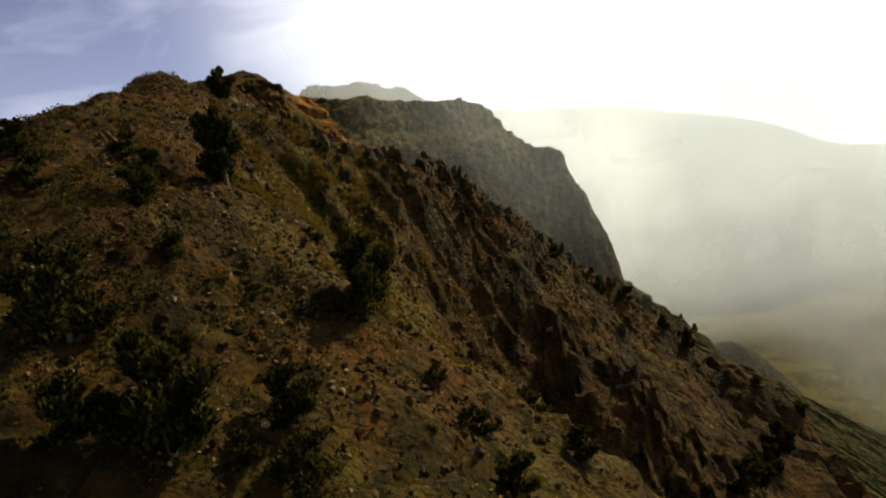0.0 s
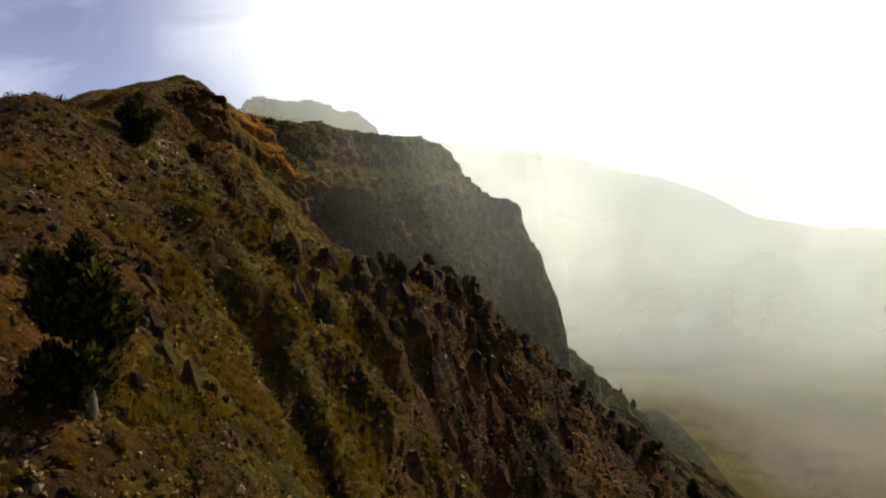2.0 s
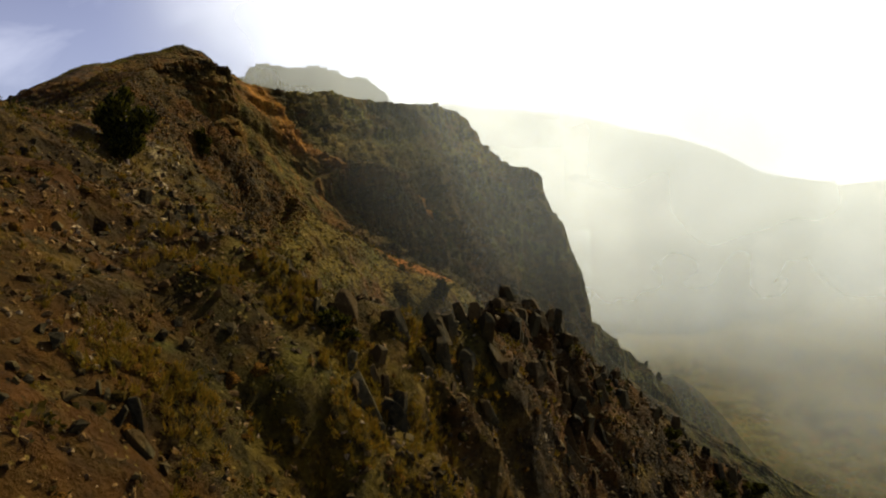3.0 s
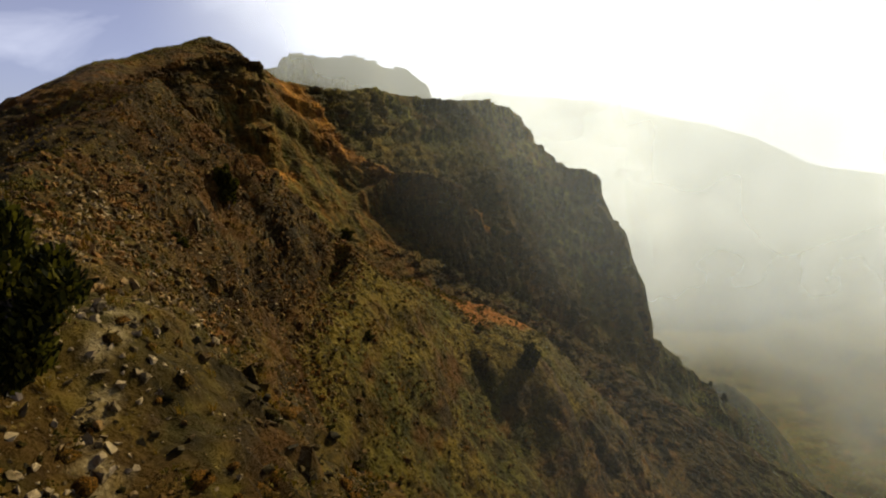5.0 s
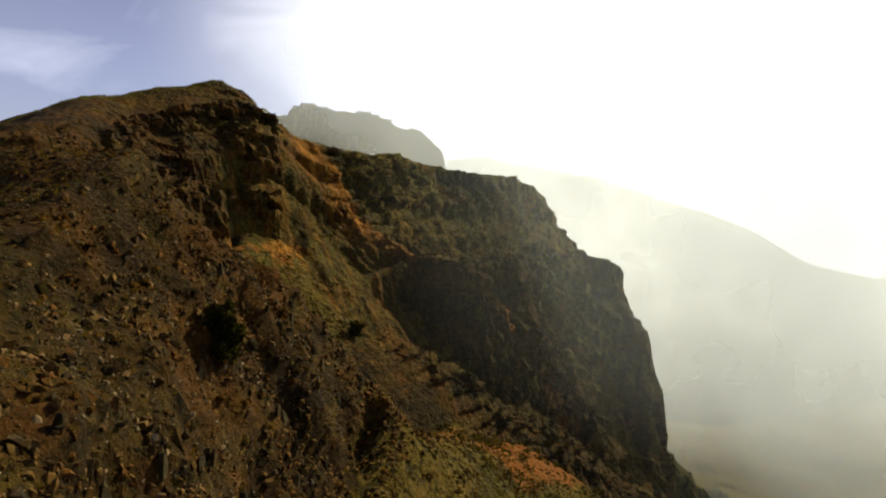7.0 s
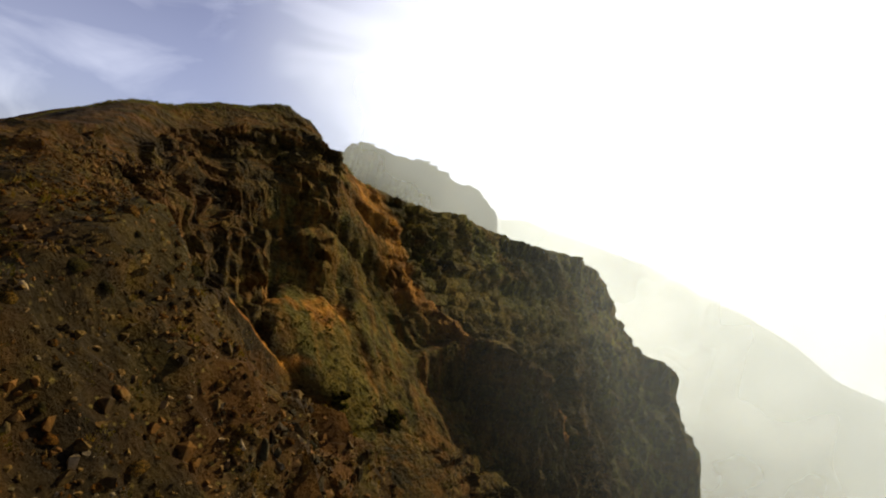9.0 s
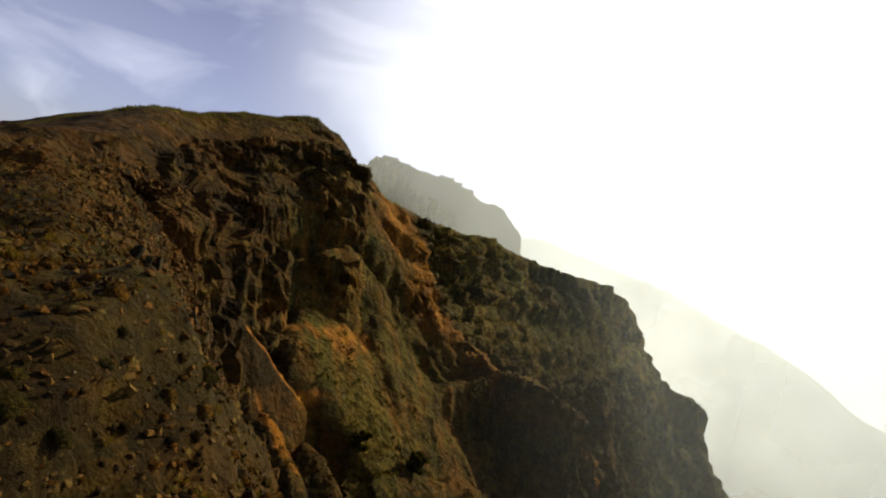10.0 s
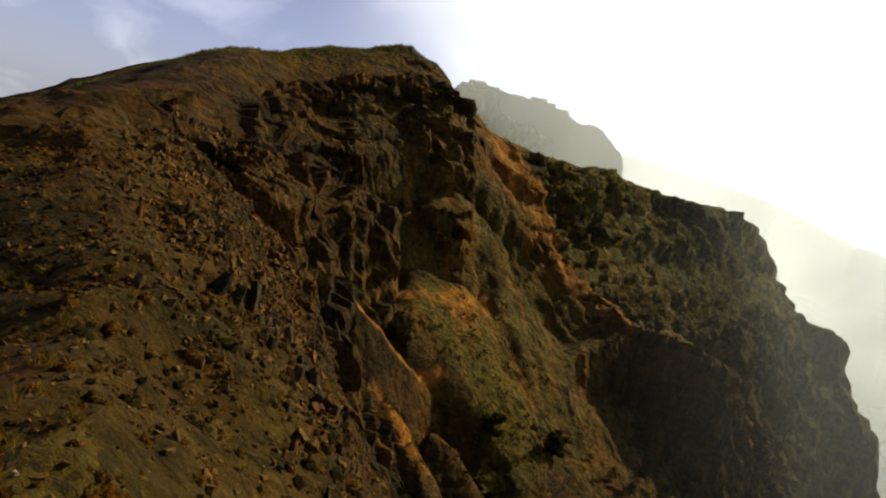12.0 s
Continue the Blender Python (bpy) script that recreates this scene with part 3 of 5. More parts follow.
    heath_shade = np.maximum(heath_shade, 0.9 * smooth_step(near_line(X, Y, [(-26, 14, 0), (-20, 30, 0), (-24, 46, 0), (-24, 62, 0)], 16) + 0.2 * n1, 0.1, 0.6))
    # dark green growth on the knob's flank, plus its shade painted in
    heath_shade = np.maximum(heath_shade, smooth_step(near_line(X, Y, KNOB[2:], 30) + 0.15 * n1, 0.15, 0.6) * (1 - 0.85 * smooth_step(slope, 0.05, 0.5)))
    heath_shade = np.maximum(heath_shade, 0.9 * smooth_step(steep + 0.3 * n2, 1.5, 2.3) * smooth_step(Y, 85, 100) * (1 - smooth_step(Y, 160, 175)))
    # shade in the gully beside the chute, painted as a dark tone
    heath_shade = np.maximum(heath_shade, gully * smooth_step(aside, 0.2, 0.9) * (1 - smooth_step(ochre, 0.2, 0.6)))
    # shade on the tower's face and the drop below, put into the colour
    heath_shade = np.maximum(heath_shade, smooth_step(near_line(X, Y, [(-30, 212, 0), (-18, 214, 0), (-4, 221, 0), (12, 238, 0), (28, 262, 0)], 16), 0.1, 0.5) * smooth_step(steep, 0.9, 1.5))
    rock = rock * (1 - 0.9 * smooth_step(near_line(X, Y, FAN, 9.5) + 0.1 * n2, 0.1, 0.6))
    return rock * (1 - 0.8 * grass), grass, ochre, red, damp, heath_shade


def tilted_blocks(X, Y, size, seed):
    """Heights from -1 to 1 of upright blocks on a skewed, wavering grid, each with a tilted top."""
    u = (0.84 * X + 0.54 * Y) / size + 0.45 * vnoise(X / (1.3 * size), Y / (1.3 * size), seed=seed)
    v = (0.84 * Y - 0.54 * X) / (1.4 * size) + 0.45 * vnoise(X / (1.3 * size), Y / (1.3 * size), seed=seed + 1)
    fu, fv = np.floor(u), np.floor(v)
    tilt = (u - fu - 0.5) * lattice(fu, fv, 0 * fu, seed + 2) + (v - fv - 0.5) * lattice(fu, fv, 0 * fu, seed + 3)
    return lattice(fu, fv, 0 * fu, seed + 4) + 0.8 * tilt


FAN = [(-46.5, 227, 0), (-43.5, 215, 0), (-41.5, 206, 0), (-35, 222, 0)]  # the smooth fan of earth below the scree
CHALK = [(-22.7, 78.2, 0), (-23.4, 78.9, 0), (-24.2, 79.9, 0), (-24.4, 81.9, 0), (-24.8, 84, 0)]  # a pale streak of bare clay


def build_ground():
    xs = steps([(-84, 20, 0.45)], 1.10, 1.045, 60, -2600, 2600)
    ys = steps([(24, 150, 0.48), (150, 238, 0.34)], 1.15, 1.022, 60, -1500, 3600)
    X, Y = np.meshgrid(xs, ys)
    Z = land(X, Y)
    gy, gx = np.gradient(Z, ys, xs)
    steep = np.hypot(gx, gy)
    rock, grass, ochre, red, damp, heath_shade = zones(X, Y, Z, steep)
    cover = {"rock": rock, "grass": grass, "ochre": ochre, "red": red, "damp": damp, "heath_shade": heath_shade}
    chalk = smooth_step(near_line(X, Y, CHALK, 0.42) * (1 + 0.9 * fbm(X / 0.9, Y / 0.9, octaves=2, seed=68)), 0.25, 0.6)
    N = np.stack([-gx, -gy, np.ones_like(Z)], -1)
    N /= np.linalg.norm(N, axis=-1, keepdims=True)
    near = np.clip(1.6 - np.hypot(X + 20, Y - 140) / 260, 0, 1)
    far_wall = smooth_step(Y, 158, 176)
    push = near * rock * (1 - far_wall) * (1.3 * (crags(X / 4.5, Y / 4.5, Z / 7.0, 3, 71) - 0.62) + 1.0 * (crags(X / 1.9, Y / 1.9, Z / 3.0, 2, 75) - 0.5))
    # upright blocks and slabs of the near rock
    prism = near * rock * (1 - far_wall) * (0.75 * tilted_blocks(X, Y, 1.5, 101) + 0.45 * tilted_blocks(X, Y, 0.8, 103))
    Z = Z + prism * smooth_step(fbm(X / 5, Y / 5, octaves=2, seed=105), -0.35, 0.35) * (1 - 0.65 * smooth_step(-X, 32, 37) * smooth_step(Y, 108, 118))
    columns = crags(X / 2.4, Y / 2.4, Z / 10.0, 2, 77) - 0.5
    push = push + near * rock * 0.9 * smooth_step(Y, 104, 118) * (1 - far_wall) * columns
    # the wall of the summit: level beds with upright joints, then runnels down the bowl
    bowls = np.maximum.reduce([np.exp(-((np.hypot(X - x, Y - y) / (1.2 * r)) ** 4)) for x, y, r, d in HOLLOWS[:2]])
    wall = (1 - 0.8 * bowls) * (1 - smooth_step(near_line(X, Y, SUMMIT, 9), 0.1, 0.8)) * far_wall * smooth_step(steep, 0.5, 1.1) * near
    fan = smooth_step(near_line(X, Y, FAN, 9.5), 0.1, 0.6)
    chutes = np.maximum(near_line(X, Y, CHUTE_RIB, 5), np.maximum(near_line(X, Y, FORE_RIB, 4), near_line(X, Y, THIRD_RIB, 4)))
    wall = wall * (1 - 0.85 * fan) * (1 - smooth_step(chutes, 0.0, 0.5)) * np.maximum(smooth_step(-X, 32, 40), smooth_step(Y, 200, 212))
    level = smooth_step(Z + 3 * fbm(X / 15, Y / 15, octaves=2, seed=87), 4, 14) * (1 - smooth_step(Y, 225, 240))
    beds = crags(X / 9 + 0.5 * fbm(X / 4, Y / 4, octaves=2, seed=88), Y / 9, Z / 2.6, 3, 89) - 0.55
    joints = crags(X / 2.6, Y / 2.6, Z / 12, 2, 85) - 0.5
    along, down = 0.72 * X + 0.69 * Y, 0.69 * X - 0.72 * Y
    runnels = crags(along / 3.1 + 0.5 * fbm(X / 7, Y / 7, octaves=2, seed=83), down / 16, None, 3, 81) - 0.55
    fluted = smooth_step(near_line(X, Y, [(-52, 206, 0), (-46, 205, 0), (-38, 211, 0), (-28, 214, 0)], 10), 0.1, 0.5)
    layer = Z / 2.3 + 0.8 * fbm(X / 14, Y / 14, octaves=2, seed=107)
    across = (0.8 * X + 0.6 * Y) / 2.7 + 0.5 * vnoise(X / 1.7, Y / 1.7, Z / 1.7, seed=109)
    courses = lattice(np.floor(layer), np.floor(across + 3 * lattice(np.floor(layer), 0 * X, 0 * X, 111)), 0 * X, 113)
    undercut = smooth_step(layer - np.floor(layer), 0.0, 0.25) - 0.6
    small = lattice(np.floor(Z / 0.9), np.floor(across * 2.3), np.floor(X / 3), 115)
    stony = 1.0 * courses + 1.7 * undercut + 0.35 * small
    push = push + 0.9 * fan * runnels + wall * (level * (1.5 * beds + 0.35 * joints + 1.15 * stony) + (1 - level) * (1.6 * fluted * runnels + (1 - fluted) * 0.8 * stony + 0.7 * beds))
    # the great cliff: broad buttresses, broken edges
    great = smooth_step(Y - 0.5 * X, 240, 262) * (0.2 + 0.8 * smooth_step(steep, 0.9, 1.7)) * (1 - smooth_step(Y, 345, 365))
    buttress = fbm(X / 23, Y / 23, Z / 30, octaves=3, seed=93)
    shelves = crags(X / 11 + 0.4 * fbm(X / 5, Y / 5, octaves=2, seed=96), Y / 11, Z / 4.2, 3, 95) - 0.6
    cracks = crags(X / 5, Y / 5, Z / 16, 3, 97) - 0.6
    shelf = Z / 3.6 + 0.9 * fbm(X / 22, Y / 22, octaves=2, seed=117)
    face = lattice(np.floor(shelf), np.floor((0.5 * X + 0.87 * Y) / 5.5 + 0.6 * vnoise(X / 3, Y / 3, Z / 3, seed=119)), 0 * X, 121)
    push = push + great * (4.2 * buttress + 1.8 * shelves + 2.6 * cracks + 0.9 * face)
    P = np.stack([X, Y, Z], -1) + N * push[..., None]
    me = sheet_mesh("ground", P, len(ys), len(xs), {**cover, "chalk": chalk}, (rock > 0.45) & (ochre < 0.5) & ((Y < 116) | (Y > 152)))
    me.materials.append(HILLSIDE)
    ob = new("ground", me)
    tagged(ob, "rugged brown mountain ridge of volcanic rock, scree and dry grass", "mountain", kind="structure")
    return ob, xs, ys, cover


ground, GROUND_X, GROUND_Y, GROUND_COVER = build_ground()
GROUND_SHAPE = (len(GROUND_Y), len(GROUND_X))


# ---- plants and stones: materials ----
def leaf_material(name, dark, light, dry, soft=0.35):
    """Small leaves that let some light through, each clump a little different."""
    m = bpy.data.materials.new(name)
    m.use_nodes = True
    t = m.node_tree
    t.nodes.clear()
    o = t.nodes.new("ShaderNodeOutputMaterial")
    geo = t.nodes.new("ShaderNodeNewGeometry")
    info = t.nodes.new("ShaderNodeObjectInfo")
    chance = geo.outputs["Random Per Island"]
    tone = blend(t, chance, dark, light)
    tone = blend(t, span(t, calc(t, "ADD", calc(t, "MULTIPLY", chance, 0.55), calc(t, "MULTIPLY", grain(t, 0.35, 3), 0.6)), 0.50, 0.72), tone, dry)
    tone = blend(t, calc(t, "MULTIPLY", info.outputs["Random"], 0.35), tone, dark)
    body, through_leaf, mix = t.nodes.new("ShaderNodeBsdfPrincipled"), t.nodes.new("ShaderNodeBsdfTranslucent"), t.nodes.new("ShaderNodeMixShader")
    put(t, body.inputs["Base Color"], tone)
    put(t, body.inputs["Roughness"], 0.75)
    put(t, body.inputs["Specular IOR Level"], 0.08)
    put(t, through_leaf.inputs["Color"], tone)
    mix.inputs[0].default_value = soft
    t.links.new(body.outputs[0], mix.inputs[1])
    t.links.new(through_leaf.outputs[0], mix.inputs[2])
    t.links.new(mix.outputs[0], o.inputs["Surface"])
    return m


def stone_material(name, dark, light, warm):
    m, t, b = material(name)
    chance = t.nodes.new("ShaderNodeNewGeometry").outputs["Random Per Island"]
    own = t.nodes.new("ShaderNodeObjectInfo").outputs["Random"]
    spots = grain(t, 2.2, 6, 0.7)
    tone = blend(t, span(t, calc(t, "ADD", spots, calc(t, "MULTIPLY", calc(t, "SUBTRACT", chance, 0.5), 0.5)), 0.25, 0.85), dark, light)
    tone = blend(t, span(t, calc(t, "ADD", grain(t, 0.5, 3), calc(t, "MULTIPLY", own, 0.15)), 0.50, 0.68), tone, warm)
    lichen = span(t, grain(t, 5.0, 4), 0.60, 0.68)
    tone = blend(t, calc(t, "MULTIPLY", lichen, 0.4), tone, (0.15, 0.105, 0.030))
    put(t, b.inputs["Base Color"], tone)
    put(t, b.inputs["Roughness"], span(t, spots, 0.3, 0.7, 0.75, 0.98))
    put(t, b.inputs["Specular IOR Level"], 0.10)
    relief(t, b, calc(t, "ADD", grain(t, 4, 6, 0.7), calc(t, "MULTIPLY", cells(t, 2.5), 0.6)), 0.9, 0.12)
    return m


def turf_material(name, dark, light, dry):
    """Springy cushions of low growth, each its own tone, with a fine uneven nap."""
    m, t, b = material(name)
    chance = t.nodes.new("ShaderNodeNewGeometry").outputs["Random Per Island"]
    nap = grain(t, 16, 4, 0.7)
    tone = blend(t, chance, dark, light)
    tone = blend(t, span(t, calc(t, "ADD", calc(t, "MULTIPLY", chance, 0.35), grain(t, 0.3, 3)), 0.58, 0.80), tone, dry)
    # hollows of the nap go near-black: shade between blades put into the colour
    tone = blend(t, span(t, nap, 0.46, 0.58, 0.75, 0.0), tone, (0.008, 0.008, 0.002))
    put(t, b.inputs["Base Color"], tone)
    put(t, b.inputs["Roughness"], 1.0)
    put(t, b.inputs["Specular IOR Level"], 0.05)
    relief(t, b, calc(t, "ADD", nap, grain(t, 5, 3)), 1.0, 0.16)
    return m


def bark_material():
    m, t, b = material("bark")
    put(t, b.inputs["Base Color"], blend(t, span(t, grain(t, 6, 5, stretch=(1, 1, 0.2)), 0.35, 0.65), (0.045, 0.032, 0.022), (0.12, 0.09, 0.065)))
    put(t, b.inputs["Roughness"], 0.9)
    relief(t, b, grain(t, 14, 4, stretch=(1, 1, 0.2)), 0.8, 0.03)
    return m


HEATH = leaf_material("heath_leaves", (0.004, 0.006, 0.0015), (0.020, 0.023, 0.003), (0.085, 0.078, 0.007), 0.30)
SCRUB = leaf_material("scrub_leaves", (0.0160, 0.0160, 0.0021), (0.0620, 0.0560, 0.0063), (0.1300, 0.0900, 0.0091), 0.25)
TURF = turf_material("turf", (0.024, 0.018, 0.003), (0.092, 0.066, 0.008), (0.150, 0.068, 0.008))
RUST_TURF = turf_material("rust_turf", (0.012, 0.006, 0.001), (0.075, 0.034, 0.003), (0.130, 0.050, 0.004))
STRAW = leaf_material("dry_grass", (0.1000, 0.0720, 0.0077), (0.2300, 0.1650, 0.0175), (0.1800, 0.1000, 0.0098), 0.35)
CREST_GRASS = leaf_material("crest_grass", (0.080, 0.090, 0.014), (0.170, 0.170, 0.030), (0.190, 0.150, 0.030), 0.5)
DARK_STONE = stone_material("dark_stone", (0.016, 0.013, 0.005), (0.078, 0.057, 0.019), (0.080, 0.044, 0.011))
BASALT = stone_material("basalt", (0.010, 0.009, 0.004), (0.050, 0.040, 0.015), (0.058, 0.036, 0.010))
WARM_STONE = stone_material("brown_stone", (0.028, 0.016, 0.004), (0.150, 0.088, 0.018), (0.130, 0.056, 0.008))
PALE_STONE = stone_material("pale_stone", (0.070, 0.050, 0.020), (0.360, 0.275, 0.150), (0.190, 0.108, 0.032))
BARK = bark_material()


# ---- where things stand ----
GRID = {}


def keep_grid():
    me = ground.data
    co = np.empty(len(me.vertices) * 3, dtype=np.float32)
    me.vertices.foreach_get("co", co)
    shape = GRID["shape"]
    GRID["P"] = co.reshape(*shape, 3).astype(float)


GRID["shape"] = GROUND_SHAPE
keep_grid()


def spots(count, x0, x1, y0, y1, weight, seed):
    """Places strewn over a stretch of the ground. weight: chance from 0 to 1 by place and cover."""
    rng = np.random.default_rng(seed)
    P = GRID["P"]
    ix = np.where((GROUND_X > x0) & (GROUND_X < x1))[0]
    iy = np.where((GROUND_Y > y0) & (GROUND_Y < y1))[0]
    found = []
    while sum(len(f) for f in found) < count and len(found) < 60:
        i, j = rng.choice(iy[:-1], count * 2), rng.choice(ix[:-1], count * 2)
        u, v = rng.random((2, count * 2, 1))
        place = (P[i, j] * (1 - u) + P[i, j + 1] * u) * (1 - v) + (P[i + 1, j] * (1 - u) + P[i + 1, j + 1] * u) * v
        cover = {k: a[i, j] for k, a in GROUND_COVER.items()}
        found.append(place[rng.random(count * 2) < weight(place[:, 0], place[:, 1], place[:, 2], cover)])
    return np.concatenate(found)[:count]


def ground_at(x, y):
    """The surface's height at a place of the finely meshed ground."""
    P = GRID["P"]
    i, j = int(np.searchsorted(GROUND_Y, y)), int(np.searchsorted(GROUND_X, x))
    part = P[max(i - 6, 0):i + 6, max(j - 6, 0):j + 6].reshape(-1, 3)
    d = np.hypot(part[:, 0] - x, part[:, 1] - y)
    near = np.argsort(d)[:4]
    return float(part[near, 2].mean())


# ---- strewn stuff: many small pieces in one mesh ----
def block(rng, flat=1.0, points=10):
    """An angular stone about 1 m across: vertices and triangles."""
    bm = bmesh.new()
    for _ in range(points):
        v = Vector(rng.normal(size=3)).normalized() * rng.uniform(0.38, 0.56)
        bm.verts.new((v.x, v.y, v.z * flat))
    hull = bmesh.ops.convex_hull(bm, input=bm.verts)
    bmesh.ops.delete(bm, geom=list({g for g in hull["geom_interior"] + hull["geom_unused"] if isinstance(g, bmesh.types.BMVert)}), context="VERTS")
    bmesh.ops.triangulate(bm, faces=bm.faces)
    bm.verts.index_update()
    made = np.array([v.co[:] for v in bm.verts]), np.array([[v.index for v in f.verts] for f in bm.faces])
    bm.free()
    return made


def tuft(rng, leaves, size, spread, upright, broad=0.45):
    """A low clump of small leaves on a dome about 1 m across."""
    V, T = [], []
    for _ in range(leaves):
        a, h = rng.uniform(0, 2 * math.pi), rng.uniform(0.0, 1.0)
        r = spread * math.sqrt(max(0.0, 1 - h * h)) * rng.uniform(0.55, 1.0)
        c = np.array([r * math.cos(a), r * math.sin(a), 0.62 * h * rng.uniform(0.6, 1.05)])
        out_way = np.array([math.cos(a), math.sin(a), 0.4 + upright]) + rng.normal(size=3) * 0.45
        out_way /= np.linalg.norm(out_way)
        across = np.cross(out_way, rng.normal(size=3))
        across /= np.linalg.norm(across)
        s = size * rng.uniform(0.6, 1.4)
        n = len(V)
        V += [c - across * s * broad, c + across * s * broad, c + out_way * s + across * s * 0.1]
        T.append((n, n + 1, n + 2))
    return np.array(V), np.array(T)


def tussock(rng, sides=7):
    """A low uneven cushion about 1 m across with short blades sticking out all round."""
    V, T = [], []
    for r, z in ((0.50, -0.20), (0.42, 0.12), (0.22, 0.30)):
        for k in range(sides):
            a, q = 2 * math.pi * (k + rng.uniform(-0.3, 0.3)) / sides, r * rng.uniform(0.65, 1.25)
            V.append((q * math.cos(a), q * math.sin(a), z * rng.uniform(0.6, 1.4)))
    V.append((rng.normal() * 0.08, rng.normal() * 0.08, 0.36))
    for row in (0, sides):
        for k in range(sides):
            a, b = row + k, row + (k + 1) % sides
            T += [(a, b, b + sides), (a, b + sides, a + sides)]
    T += [(2 * sides + k, 2 * sides + (k + 1) % sides, 3 * sides) for k in range(sides)]
    VB, TB = tuft(rng, 6, 0.26, 0.5, 0.5, 0.3)
    return np.concatenate([np.array(V), VB]), np.concatenate([np.array(T), TB + len(V)])


def strewn(name, shapes, places, sizes, mat, label, category, seed, sink=0.25, tilt=0.5, squash=(1.0, 1.0)):
    """One mesh of many copies of a few shapes, turned and scaled at random."""
    rng = np.random.default_rng(seed)
    VV, TT, n = [], [], 0
    kinds = rng.integers(0, len(shapes), len(places))
    for k, (V, T) in enumerate(shapes):
        mine = places[kinds == k]
        s = sizes[kinds == k]
        m = len(mine)
        if not m:
            continue
        a, b, c = rng.uniform(0, 2 * math.pi, m), rng.normal(0, tilt, m), rng.normal(0, tilt, m)
        ca, sa, cb, sb, cc, sc = np.cos(a), np.sin(a), np.cos(b), np.sin(b), np.cos(c), np.sin(c)
        R = np.empty((m, 3, 3))
        R[:, 0, 0], R[:, 0, 1], R[:, 0, 2] = ca * cb, ca * sb * sc - sa * cc, ca * sb * cc + sa * sc
        R[:, 1, 0], R[:, 1, 1], R[:, 1, 2] = sa * cb, sa * sb * sc + ca * cc, sa * sb * cc - ca * sc
        R[:, 2, 0], R[:, 2, 1], R[:, 2, 2] = -sb, cb * sc, cb * cc
        scale = s[:, None] * np.stack([rng.uniform(0.75, 1.3, m), rng.uniform(0.75, 1.3, m), rng.uniform(*squash, m)], -1)
        W = np.einsum("mij,mvj->mvi", R, V[None] * scale[:, None]) + mine[:, None]
        W[:, :, 2] += (0.5 * s * (0.5 - sink))[:, None]
        VV.append(W.reshape(-1, 3))
        TT.append((T[None] + (np.arange(m) * len(V))[:, None, None] + n).reshape(-1, 3))
        n += m * len(V)
    V, T = np.concatenate(VV), np.concatenate(TT)
    me = bpy.data.meshes.new(name)
    me.vertices.add(len(V))
    me.vertices.foreach_set("co", V.reshape(-1).astype(np.float32))
    me.loops.add(T.size)
    me.loops.foreach_set("vertex_index", T.reshape(-1).astype(np.int32))
    me.polygons.add(len(T))
    me.polygons.foreach_set("loop_start", (np.arange(len(T)) * 3).astype(np.int32))
    me.polygons.foreach_set("use_smooth", np.full(len(T), name == "tussocks"))
    me.update(calc_edges=True)
    me.materials.append(mat)
    return tagged(new(name, me), label, category, kind="stuff")


def patchy(x, y, size, seed, low=-0.1, high=0.5):
    return smooth_step(fbm(x / size, y / size, octaves=3, seed=seed), low, high)


rng = np.random.default_rng(5)
STONES = [block(rng, f) for f in (1.0, 0.7, 0.6, 0.85, 1.0, 0.5)]
CLUMPS = [tuft(rng, 50, 0.12, 0.50, 0.3, 0.5) for _ in range(5)]
CUSHIONS = [tuft(rng, 28, 0.26, 0.50, 0.3) for _ in range(5)]
TUFTS = [tuft(rng, 26, 0.50, 0.28, 1.8, 0.09) for _ in range(4)]
TUSSOCKS = [tussock(rng) for _ in range(7)]


def near_flight(x, y, reach=60.0):
    """1 close under the flight, less further off."""
    line = -0.31 * y + 0.5
    return np.clip(1.15 - np.abs(x - line - 6) / reach, 0.1, 1)


